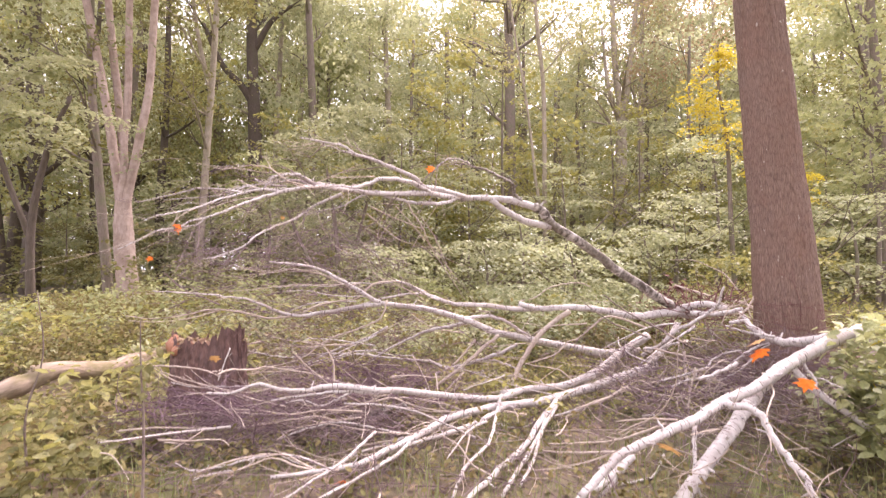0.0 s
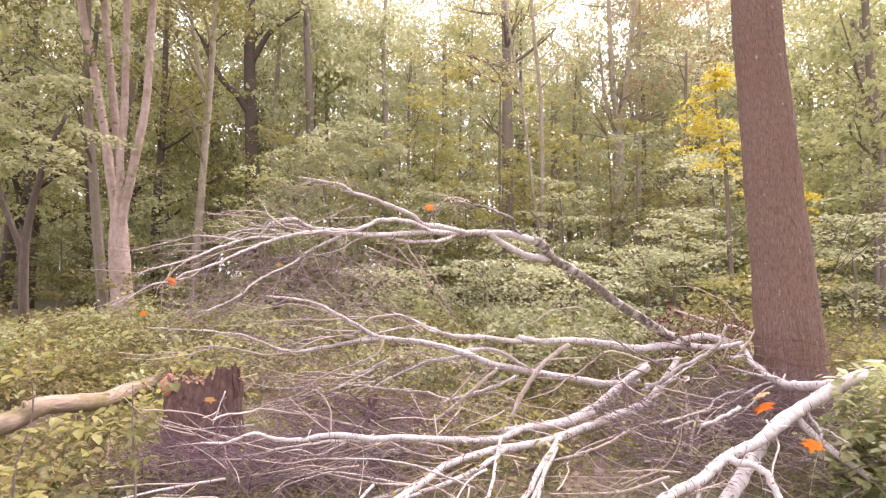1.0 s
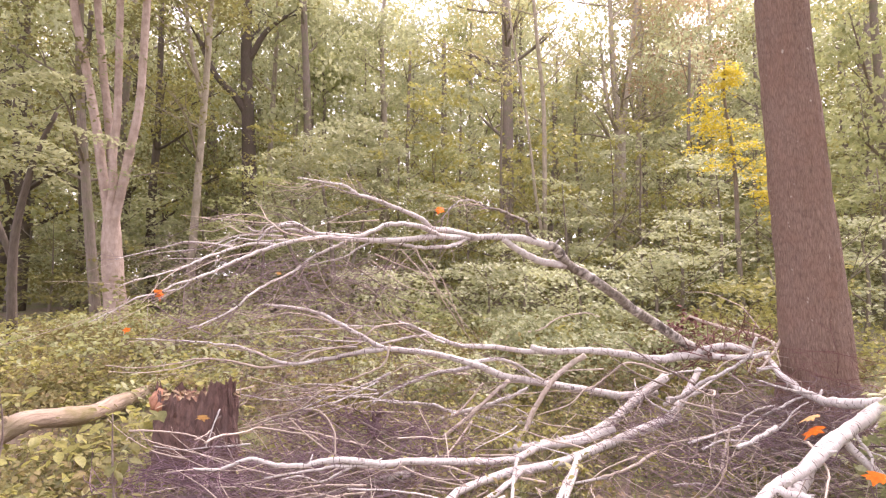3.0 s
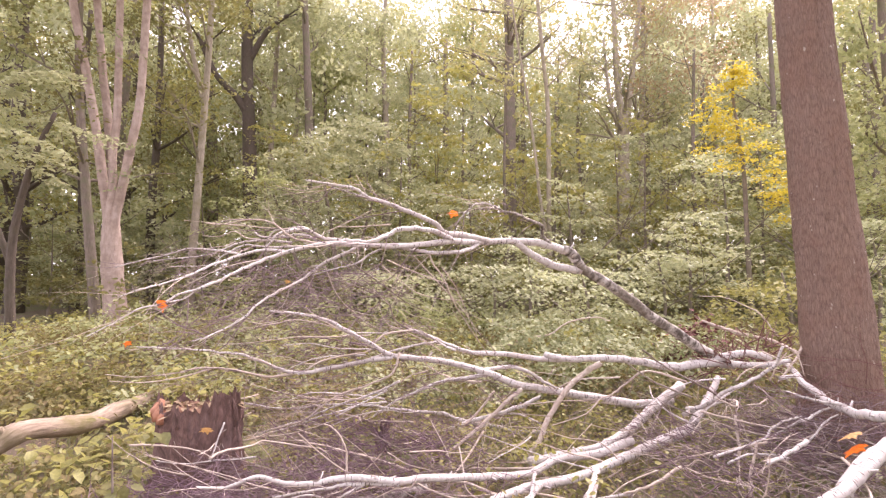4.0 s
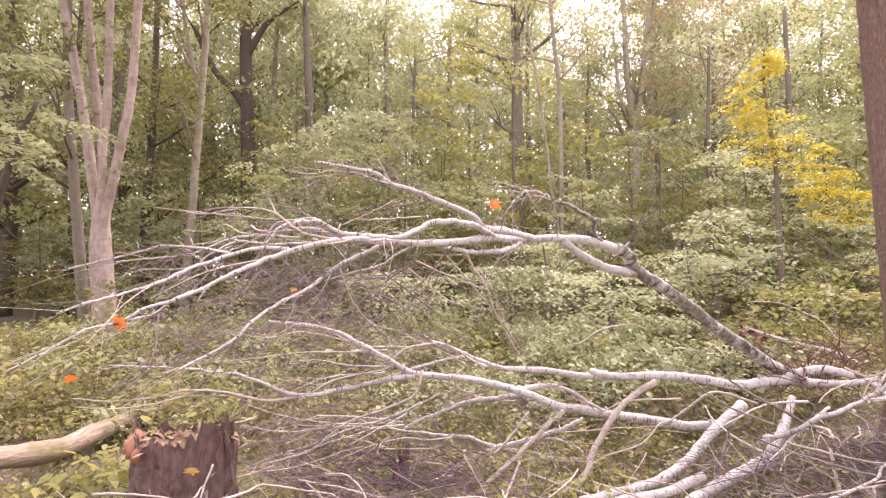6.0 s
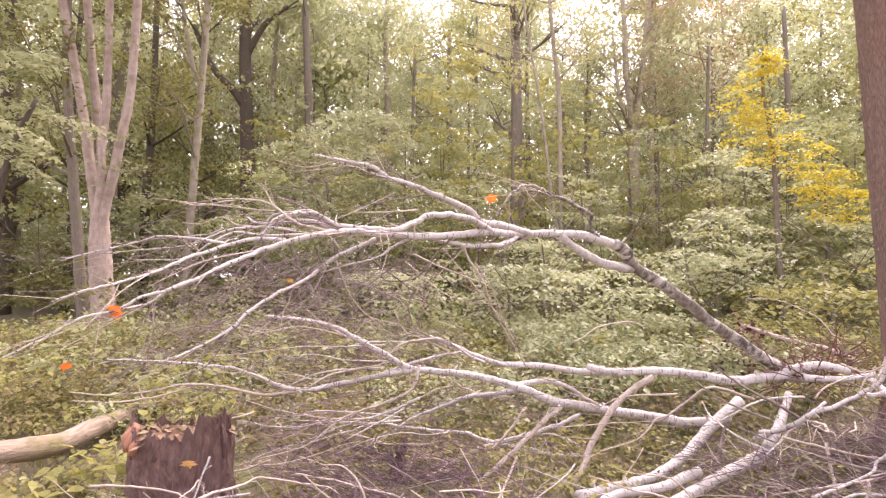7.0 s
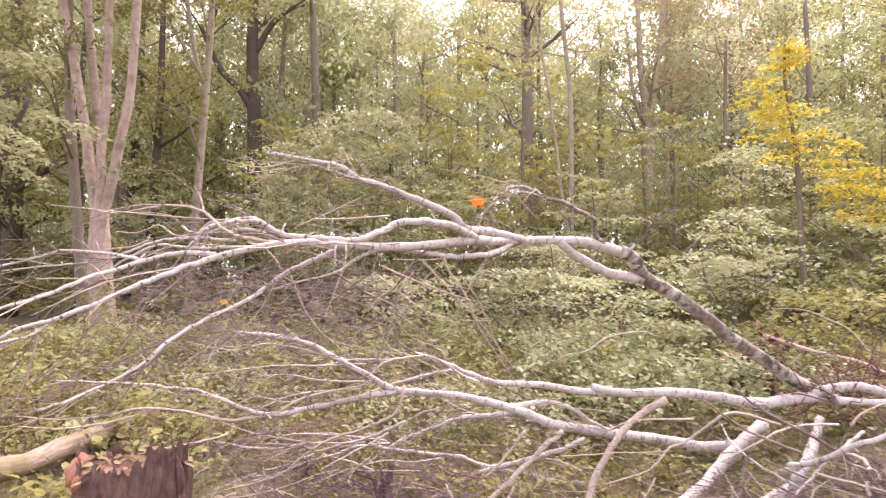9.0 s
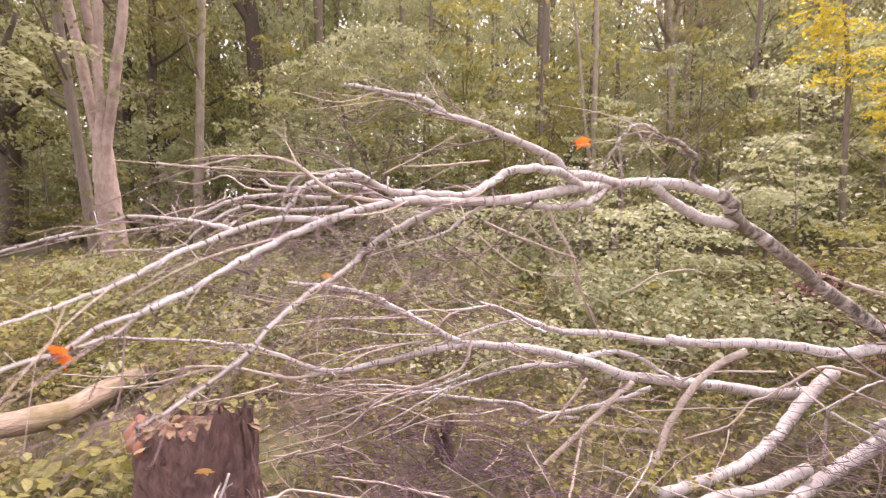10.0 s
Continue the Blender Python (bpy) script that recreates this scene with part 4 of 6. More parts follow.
loose_stick([(0.76, 8.9, 0.83), (1.08, 8.9, 0.95), (1.4, 8.9, 0.99), (1.72, 8.9, 1.19), (2.13, 8.95, 1.26), (2.39, 9.0, 1.2)], 0.016, 0.008, pale_twig)
loose_stick([(3.72, 8.9, 1.23), (3.97, 8.8, 1.14), (4.24, 8.6, 1.05), (4.49, 8.3, 0.99), (4.63, 8.0, 0.87)], 0.03, 0.022, pale_twig)
loose_stick([(4.14, 7.6, 1.12), (3.98, 7.7, 1.4), (3.88, 7.8, 1.49), (3.6, 7.9, 1.62), (3.31, 8.0, 1.63)], 0.01, 0.005, pale_twig)
loose_stick([(2.5, 5.75, 0.15), (2.61, 5.79, 0.2), (2.79, 5.7, 0.29), (2.83, 5.6, 0.42), (2.96, 5.4, 0.63)], 0.02, 0.012, birch)
loose_stick([(3.6, 6.3, 1.2), (3.52, 6.25, 1.1), (3.28, 6.1, 0.92), (3.13, 6.0, 0.84)], 0.016, 0.01, pale_twig)
loose_stick([(2.47, 5.6, 0.14), (2.56, 5.7, 0.28), (2.61, 5.8, 0.45)], 0.02, 0.015, dark_twig)
loose_stick([(2.11, 5.5, 0.67), (2.35, 5.5, 0.61), (2.62, 5.4, 0.57), (2.8, 5.3, 0.57)], 0.012, 0.006, pale_twig)
loose_stick([(-1.87, 4.4, 0.59), (-1.82, 4.5, 0.61), (-1.71, 4.8, 0.56), (-1.64, 4.89, 0.57), (-1.38, 4.9, 0.53), (-1.19, 4.9, 0.5), (-1.12, 4.9, 0.43)], 0.011, 0.004, pale_twig)
loose_stick([(-2.55, 4.6, 0.62), (-2.31, 4.6, 0.62), (-2.07, 4.6, 0.59), (-1.93, 4.6, 0.53)], 0.009, 0.004, pale_twig)


# ---- log, stump and root mass ----
def side_log():
    log = thing("fallen_log", (-4.7, 6.7, 0.1), "pale barkless log lying on the undergrowth", "log")
    line = glide([(-5.26, 5.30, -0.15), (-4.76, 5.70, 0.13), (-4.62, 5.90, 0.20), (-4.49, 6.10, 0.29), (-4.32, 6.70, 0.19), (-4.24, 7.20, 0.21), (-4.18, 7.70, 0.22), (-4.08, 8.40, 0.22), (-4.0, 8.90, 0.2)], 6) - np.array((-4.7, 6.7, 0.1))
    n = len(line)
    part("body", Stems().add(line, [0.115 - 0.02 * i / n + 0.008 * math.sin(i * 0.9) for i in range(n)], 16, 0.05, random.Random(3)).mesh("body", log_bark), log)
    for at, way, lng in ((14, (0.1, -0.5, 0.9), 0.16), (22, (0.2, -0.8, 0.5), 0.12)):
        p = line[at]
        part("knot", Stems().add([p, p + np.array(way) * lng], [0.04, 0.025], 8, 0.1, random.Random(at)).mesh("knot", log_bark), log)


side_log()


def stump():
    st = thing("tree_stump", (-2.34, 5.27, 0.08), "dark rotten tree stump with a broken splintered top", "stump")
    v, f, uv, sides, rows = [], [], [], 110, 34
    for j in range(rows + 1):
        for k in range(sides):
            a = 2 * math.pi * k / sides
            top = 0.68 + 0.05 * noise.noise(Vector((math.cos(a) * 2, math.sin(a) * 2, 1))) + 0.09 * noise.noise(Vector((math.cos(a) * 9, math.sin(a) * 9, 4)))
            top += 0.16 * math.exp(-((a - 5.75) / 0.5) ** 4) * (1 + 0.5 * noise.noise(Vector((a * 7, 1, 2)))) + 0.1 * math.exp(-((a - 3.3) / 0.35) ** 2)
            h = -0.12 + (top + 0.12) * j / rows
            r = 0.33 + 0.16 * math.exp(-(h + 0.12) / 0.16) * (1 + 0.35 * math.sin(5 * a)) + 0.035 * noise.noise(Vector((math.cos(a) * 5, math.sin(a) * 5, h * 2.5))) + 0.03 * noise.noise(Vector((math.cos(a) * 12, math.sin(a) * 12, h * 6))) + 0.015 * noise.noise(Vector((math.cos(a) * 25, math.sin(a) * 25, h * 14)))
            v.append((1.06 * r * math.cos(a), 0.62 * r * math.sin(a), h))
    for j in range(rows):
        for k in range(sides):
            k2, b = (k + 1) % sides, j * sides
            f.append((b + k, b + k2, b + sides + k2, b + sides + k))
            u0, u1 = 2.1 * k / sides, 2.1 * (k + 1) / sides
            uv += [(u0, j * 0.024), (u1, j * 0.024), (u1, j * 0.024 + 0.024), (u0, j * 0.024 + 0.024)]
    part("body", mesh_of("body", v, f, rotten, uv, True), st)
    v, f, uv, rings = [], [], [], 9
    for j in range(rings):
        for k in range(40):
            a, q = 2 * math.pi * k / 40, 0.31 * (1 - j / rings)
            v.append((1.06 * q * math.cos(a), 0.62 * q * math.sin(a), 0.65 + 0.07 * noise.noise(Vector((q * math.cos(a) * 9, q * math.sin(a) * 9, 2)))))
    v.append((0, 0, 0.65))
    for j in range(rings - 1):
        for k in range(40):
            k2, b = (k + 1) % 40, j * 40
            f.append((b + k, b + k2, b + 40 + k2, b + 40 + k))
    f += [((rings - 1) * 40 + k, (rings - 1) * 40 + (k + 1) % 40, rings * 40) for k in range(40)]
    uv = [(v[i][0], v[i][1]) for face in f for i in face]
    part("broken_top", mesh_of("broken_top", v, f, cut_wood, uv), st, "reddish-brown broken wood")
    rng = random.Random(8)
    for _ in range(26):
        a, q = rng.uniform(0, 6.28), rng.uniform(0.12, 0.34)
        p = np.array((1.1 * q * math.cos(a), 0.6 * q * math.sin(a), 0.52))
        h = rng.uniform(0.1, 0.24)
        part("splinter", Stems().add([p, p + (0, 0, h * 0.6), p + (rng.uniform(-0.03, 0.03), rng.uniform(-0.03, 0.03), h)], [0.025, 0.018, 0.003], 5, 0.2, rng).mesh("splinter", rotten if rng.random() < 0.6 else cut_wood), st)

    for a, q, z, r in ((3.5, 0.33, 0.60, 0.055), (3.75, 0.34, 0.58, 0.05), (3.95, 0.33, 0.56, 0.04), (3.3, 0.32, 0.63, 0.045)):
        p = np.array((1.06 * q * math.cos(a), 0.62 * q * math.sin(a), z))
        part("crumbling_edge", Stems().add([p, p + (0.0, -0.01, 0.05), p + (0.02, 0.01, 0.10)], [r, r * 0.9, r * 0.4], 9, 0.35, rng).mesh("crumbling_edge", orange_rot), st, "orange crumbling rotten wood")


stump()


def root_stub():
    rng = random.Random(19)
    stub = thing("root_stub", (-0.88, 6.36, 0.05), "small dark jagged root stub among the twigs", "stump")
    for k in range(9):
        a, q = rng.uniform(0, 6.28), rng.uniform(0.0, 0.10)
        p = np.array((q * math.cos(a), q * math.sin(a), -0.1))
        h = rng.uniform(0.25, 0.46)
        tip = p + (rng.uniform(-0.1, 0.06), rng.uniform(-0.05, 0.05), h)
        part("splinter", Stems().add(glide([p, p + (0.01, 0, h * 0.5), tip], 4), np.linspace(0.07, 0.008, 9), 8, 0.25, rng).mesh("splinter", rotten), stub)


root_stub()


def root_mass(place, count, size, seed, label):
    rng = random.Random(seed)
    s = Stems()
    for _ in range(count):
        p = np.array(place) + [rng.gauss(0, size * 0.35) for _ in range(3)] * np.array((1.2, 0.8, 0.6))
        pts = [p]
        d = np.array([rng.gauss(0, 1), rng.gauss(0, 1), rng.gauss(0.1, 0.6)])
        for _ in range(3):
            d = d / np.linalg.norm(d) + np.array([rng.gauss(0, 0.5) for _ in range(3)])
            pts.append(pts[-1] + d * size * rng.uniform(0.15, 0.35))
        r = rng.uniform(0.003, 0.009)
        s.add(glide(pts, 3), np.linspace(r, r * 0.4, 10), 4, 0.1, rng, False)
    tagged(new("root_tangle", s.mesh("root_tangle", red_twig)), label, "roots", kind="stuff")


red_twig = bark("red_twig_bark", (0.10, 0.045, 0.04), (0.24, 0.12, 0.10), (0.16, 0.08, 0.07), along=20, across=30, depth=0.002)
root_mass((2.85, 6.5, 0.98), 90, 0.32, 4, "tangle of reddish-brown torn twigs where birch stems meet")
root_mass((3.45, 6.75, 1.0), 80, 0.42, 5, "tangle of reddish-brown torn twigs beside the large trunk")


# ---- dry brushwood ----
def brush(name, label, seed, count, box, length, thick, mat, hang=0.0, forks=2):
    """Heaps of thin dead twigs filling a box given by its low and high corner."""
    rng = random.Random(seed)
    s = Stems()
    lo, hi = box
    for _ in range(count):
        x, y = rng.uniform(lo[0], hi[0]), rng.uniform(lo[1], hi[1])
        z = rng.uniform(lo[2], hi[2]) ** 1.0
        a = rng.gauss(math.pi, 0.75) if rng.random() < 0.7 else rng.uniform(0, 6.28)
        d = np.array((math.cos(a), math.sin(a) * 0.8, rng.gauss(0.05, 0.35) - hang))
        lng = length * rng.uniform(0.5, 1.4)
        p = [np.array((x, y, z))]
        for _ in range(3):
            d = d / np.linalg.norm(d) + np.array([rng.gauss(0, 0.22), rng.gauss(0, 0.22), rng.gauss(0, 0.16) - hang * 0.25])
            q = p[-1] + d * lng / 3
            q[2] = max(q[2], ground_z(q[0], q[1]) + 0.01)
            p.append(q)
        r = thick * rng.uniform(0.5, 1.4)
        line = glide(p, 2)
        s.add(line, np.linspace(r, r * 0.35, len(line)), 3, 0.1, rng, False)
        for _ in range(rng.randint(0, forks)):
            i = rng.randint(1, len(line) - 2)
            e = d + np.array([rng.gauss(0, 0.6) for _ in range(3)])
            e /= np.linalg.norm(e)
            w = line[i] + e * lng * 0.18
            s.add([line[i], w, w + (e + np.array([rng.gauss(0, 0.4) for _ in range(3)])) * lng * 0.15], [r * 0.6, r * 0.45, r * 0.25], 3, 0.1, rng, False)
    return tagged(new(name, s.mesh(name, mat)), label, "brushwood", kind="stuff")


brush("brushwood", "heap of dry purplish-brown birch twigs on the forest floor", 21, 520, ((-2.2, 3.0, 0.01), (2.6, 5.6, 0.16)), 0.5, 0.0038, dry_twig)
brush("brushwood", "heap of dry purplish-brown birch twigs beside the stump", 22, 700, ((-2.0, 3.9, 0.02), (-0.3, 5.3, 0.32)), 0.4, 0.0036, dry_twig)
brush("brushwood", "dry thin twigs heaped against the large trunk", 23, 850, ((1.6, 4.2, 0.06), (4.0, 6.4, 0.55)), 0.42, 0.0034, dry_twig)
brush("brushwood", "fine dead twigs hanging below the arching birch", 24, 170, ((-1.9, 3.9, 1.5), (-0.4, 5.2, 2.02)), 0.36, 0.002, dry_twig, 0.35)
brush("brushwood", "fine dead twigs between low birch boughs", 25, 260, ((-2.4, 5.3, 0.3), (0.6, 6.6, 1.05)), 0.5, 0.003, dry_twig, 0.1)
brush("brushwood", "pale broken sticks scattered over the brushwood", 26, 90, ((-2.2, 3.2, 0.05), (2.8, 6.4, 0.5)), 0.6, 0.0055, pale_twig, 0.0, 1)
brush("brushwood", "grey dead branches behind the arching birch", 27, 330, ((-4.8, 8.5, 0.6), (-0.6, 10.8, 2.1)), 0.9, 0.005, dry_twig, 0.05)
brush("brushwood", "thin reddish twigs bending before the large trunk", 28, 55, ((2.9, 4.9, 0.5), (4.2, 5.8, 1.15)), 0.6, 0.0035, red_twig, 0.0)
brush("brushwood", "dark dry twigs piled round the foot of the large trunk", 29, 500, ((2.6, 5.0, 0.25), (4.3, 6.2, 0.8)), 0.4, 0.004, dry_twig, 0.1)

brush("brushwood", "dense dark purplish twigs heaped in front of the stump", 31, 420, ((-2.5, 4.0, 0.02), (-1.2, 5.0, 0.42)), 0.34, 0.0042, purple_twig)
brush("brushwood", "dense dark purplish twigs behind the low birch boughs", 32, 330, ((-1.8, 5.4, 0.05), (-0.1, 6.4, 0.40)), 0.34, 0.0042, purple_twig)
brush("brushwood", "fine purplish twigs standing up between low birch boughs", 33, 180, ((-3.2, 7.6, 0.1), (-0.4, 9.2, 0.9)), 0.55, 0.004, purple_twig)
brush("brushwood", "thin purplish twigs fanning out under the low birch boughs", 36, 330, ((-1.3, 4.6, 0.05), (0.3, 5.7, 0.45)), 0.42, 0.0032, purple_twig)
brush("brushwood", "pale curling twigs over the heap beside the large trunk", 34, 170, ((1.5, 4.0, 0.1), (3.4, 5.8, 0.55)), 0.4, 0.0045, pale_twig, 0.0, 2)
brush("brushwood", "reddish-purple twigs over the heap beside the large trunk", 35, 200, ((1.5, 4.0, 0.1), (3.6, 5.8, 0.6)), 0.4, 0.0038, purple_twig)


def scattered_sticks(seed, count, lo, hi, label, mats, thick):
    """Crooked dead sticks lying over one another, each with a few twigs of its own."""
    rng = random.Random(seed)
    for _ in range(count):
        x, y = rng.uniform(lo[0], hi[0]), rng.uniform(lo[1], hi[1])
        z = ground_z(x, y) + rng.uniform(lo[2], hi[2])
        a, lng = (rng.gauss(3.3, 0.6) if rng.random() < 0.6 else rng.uniform(0, 6.28)), rng.uniform(0.5, 1.3)
        d, p = np.array((math.cos(a), math.sin(a), rng.gauss(0.0, 0.22))), [np.array((x, y, z))]
        for _ in range(4):
            d = d / np.linalg.norm(d) + np.array([rng.gauss(0, 0.16), rng.gauss(0, 0.16), rng.gauss(0, 0.14)])
            q = p[-1] + d * lng / 4
            q[2] = max(q[2], ground_z(q[0], q[1]) + 0.015)
            p.append(q)
        r = thick * rng.uniform(0.6, 1.3)
        ob = limb(None, "fallen_stick", [tuple(q) for q in p], r, r * 0.45, rng.choice(mats))
        tagged(ob, label, "stick", "sticks in the brushwood")


scattered_sticks(71, 24, (2.0, 4.0, 0.15), (4.0, 6.2, 0.75), "crooked bare birch stick lying beside the large trunk", [birch, pale_twig, dark_twig], 0.012)
scattered_sticks(72, 20, (-1.6, 3.2, 0.05), (2.0, 5.4, 0.3), "crooked bare birch stick on the heap of twigs", [birch, pale_twig, pale_twig], 0.010)
scattered_sticks(73, 16, (-2.4, 5.0, 0.2), (1.0, 7.0, 0.7), "crooked thin stick among the low birch boughs", [birch, pale_twig, dark_twig], 0.009)
scattered_sticks(74, 8, (-4.2, 8.2, 0.4), (-1.0, 10.0, 1.2), "grey dead stick behind the arching birch", [dark_twig, dry_twig], 0.012)


def dry_grass():
    rng = random.Random(55)
    v, f = [], []
    for _ in range(11000):
        x, y = rng.uniform(-5.0, 5.0), rng.uniform(2.6, 10.5)
        z, h, a, w = ground_z(x, y), rng.uniform(0.1, 0.34), rng.uniform(0, 6.28), rng.uniform(0.002, 0.004)
        lean, c, q = rng.uniform(0.1, 0.9) * h, math.cos(a), math.sin(a)
        k = len(v)
        for t, r in ((0, 1), (0.55, 0.7)):
            cx, cy, cz = x + c * lean * t * t, y + q * lean * t * t, z + h * t
            v += [(cx - q * w * r, cy + c * w * r, cz), (cx + q * w * r, cy - c * w * r, cz)]
        v.append((x + c * lean, y + q * lean, z + h * 0.92))
        f += [(k, k + 1, k + 3, k + 2), (k + 2, k + 3, k + 4)]
    tagged(new("dry_grass", mesh_of("dry_grass", v, f, grass_dry)), "thin straw-coloured grass between fallen branches", "grass", kind="stuff")


grass_dry = leafy("dry_grass_blades", [(0.20, 0.17, 0.09), (0.24, 0.26, 0.10), (0.22, 0.26, 0.085), (0.30, 0.32, 0.12), (0.36, 0.29, 0.18)], 0.3, 0.7)
dry_grass()


def stump_litter():
    rng = np.random.default_rng(61)
    n = 60
    a, q = rng.uniform(0, 2 * np.pi, n), 0.33 * np.sqrt(rng.uniform(0, 1, n))
    pl = np.stack([-2.34 + 1.1 * q * np.cos(a), 5.27 + 0.6 * q * np.sin(a), 0.76 + rng.uniform(0, 0.04, n)], 1)
    tagged(new("leaf_litter", leaf_mesh("leaf_litter", pl, rng.uniform(0.04, 0.09, n), leaf_litter, rng, 0.3, True)), "dry brown leaves lying on the rotten stump", "leaf litter", kind="stuff")


stump_litter()


# ---- standing trees ----
def grow(parent, stems, mat, sides=10, limbs=0, seed=0, low=0.4):
    """Trunks given as (points, r0, r1); each a part; returns the tips of the limbs grown on them."""
    rng = random.Random(seed)
    tips = []
    for points, r0, r1 in stems:
        line = glide(points, 6)
        n = len(line)
        part("trunk", Stems().add(line, [r0 + (r1 - r0) * i / (n - 1) for i in range(n)], sides, 0.05, rng).mesh("trunk", mat), parent)
        tips.append(line[-1])
        if limbs:
            for _ in range(limbs):
                s = Stems()
                i = rng.randint(int(n * low), n - 2)
                a = rng.uniform(0, 6.28)
                lng = rng.uniform(1.2, 3.2)
                d = np.array((math.cos(a), math.sin(a), rng.uniform(0.2, 0.9)))
                p = [line[i], line[i] + d * lng * 0.4, line[i] + d * lng * 0.75 + (0, 0, 0.1), line[i] + d * lng + (rng.uniform(-0.3, 0.3), rng.uniform(-0.3, 0.3), 0.1)]
                r = (r0 + (r1 - r0) * i / n) * 0.4
                s.add(glide(p, 3), np.linspace(r, r * 0.25, 10), 6, 0.08, rng, False)
                tips += [p[2], p[3]]
                for _ in range(2):
                    e = p[2] + np.array([rng.gauss(0, 0.6), rng.gauss(0, 0.6), rng.gauss(0.2, 0.4)])
                    s.add([p[1], (p[1] + e) / 2 + (0, 0, 0.1), e], [r * 0.5, r * 0.35, r * 0.15], 4, 0.1, rng, False)
                    tips.append(e)
                part("limb", s.mesh("limb", mat), parent)
    return tips


def crown(parent, centres, seed, each, reach, size, mat, oval=False, flat=0.12, droop=0.15, tilt=0.5):
    rng = np.random.default_rng(seed)
    pl = sprays(rng, centres, reach, each, flat, droop)
    return part("crown", leaf_mesh("crown", pl, rng.uniform(0.7, 1.3, len(pl)) * size, mat, rng, tilt, oval), parent)


def cloud(seed, count, lo, hi):
    return np.random.default_rng(seed).uniform(lo, hi, (count, 3))


# many-stemmed beech
beech = thing("beech_tree", (0, 0, 0), "many-stemmed tree with smooth pinkish-grey bark", "tree")
grow(beech, [
    ([(-9.17, 14.8, 2.6), (-9.27, 14.8, 3.5), (-9.45, 14.8, 4.5), (-9.6, 14.8, 5.4), (-9.75, 14.8, 6.2), (-10.1, 14.8, 7.8), (-10.5, 14.8, 9.6), (-10.9, 14.8, 12)], 0.135, 0.095),
    ([(-9.17, 14.9, 2.6), (-9.22, 15.0, 3.5), (-9.36, 15.05, 4.7), (-9.6, 15.1, 6.5), (-9.75, 15.1, 7.5), (-10.0, 15.1, 9.6), (-10.2, 15.1, 12)], 0.125, 0.09),
    ([(-9.15, 14.7, 2.8), (-9.17, 14.7, 3.5), (-9.1, 14.7, 4.2), (-9.14, 14.7, 5.2), (-9.06, 14.7, 6.3), (-9.1, 14.7, 9.6), (-9.1, 14.7, 12)], 0.12, 0.085),
    ([(-9.15, 14.75, 2.6), (-9.03, 14.75, 3.5), (-8.85, 14.75, 4.4), (-8.65, 14.7, 5.4), (-8.45, 14.7, 6.7), (-8.35, 14.7, 9.6), (-8.2, 14.7, 12)], 0.135, 0.09),
], beech_bark, 14)
bole = glide([(-8.85, 14.8, 0.2), (-8.95, 14.8, 0.8), (-9.08, 14.8, 1.9), (-9.15, 14.8, 2.75), (-9.17, 14.8, 3.5), (-9.17, 14.8, 4.0)], 8)
part("bole", Stems().add(bole, np.interp(bole[:, 2], [0.2, 0.8, 2.75, 3.4, 4.0], [0.36, 0.29, 0.25, 0.2, 0.05]), 18, 0.05, random.Random(5)).mesh("bole", beech_bark), beech)
# mostly above the view, added to shade the left; green deepened for that shade
crown(beech, cloud(11, 150, (-14.5, 10.5, 9.6), (-5.0, 18, 13.5)), 12, 50, 0.95, 0.16, leaf_green)
# unseen leaf cloud overhead, added only to keep skylight off the left side
crown(beech, cloud(17, 100, (-15, 6, 13.0), (-4.5, 17, 17)), 18, 44, 1.2, 0.24, leaf_green)
crown(beech, cloud(13, 26, (-9.9, 14.2, 4.2), (-8.2, 15.0, 8.6)), 14, 16, 0.36, 0.1, leaf_grey)

behind = thing("beech_tree", (0, 0, 0), "slender pinkish-grey tree close behind another trunk", "tree")
tips = grow(behind, [([(-10.1, 15.8, 0.3), (-10.3, 15.8, 2.0), (-10.6, 15.8, 4.6), (-10.9, 15.8, 7.5), (-11, 15.8, 11)], 0.16, 0.09)], grey_bark, 12, 6, 3, 0.5)
crown(behind, tips, 15, 50, 0.9, 0.13, leaf_green)

slim = thing("ash_tree", (0, 0, 0), "slim straight tree with pale brown bark", "tree")
tips = grow(slim, [([(-9.5, 20, 0.4), (-9.45, 20, 2.2), (-9.25, 20, 6.0), (-9.05, 20, 10.2), (-8.9, 20, 15)], 0.175, 0.09),
                   ([(-9.15, 20, 8.2), (-9.7, 20, 10.5), (-10.2, 20, 14)], 0.1, 0.05)], pale_bark, 10, 8, 4, 0.5)
crown(slim, tips, 16, 50, 1.0, 0.15, leaf_green)

dark = thing("oak_tree", (0, 0, 0), "dark-barked tree with a crooked side limb", "tree")
tips = grow(dark, [([(-9.2, 25, 0.4), (-9.2, 25, 3.0), (-9.2, 25, 5.5), (-9.35, 25, 9.0), (-9.5, 25, 12), (-9.6, 25, 18)], 0.40, 0.22),
                   ([(-9.3, 25, 9.2), (-9.9, 24.8, 10.2), (-10.8, 24.6, 11.2), (-11.6, 24.4, 13)], 0.2, 0.1),
                   ([(-9.4, 25, 12), (-8.6, 25, 13.4), (-7.6, 25, 14.2)], 0.16, 0.08)], dark_bark, 10, 3, 6, 0.8)
crown(dark, tips, 17, 40, 1.2, 0.2, leaf_pale)

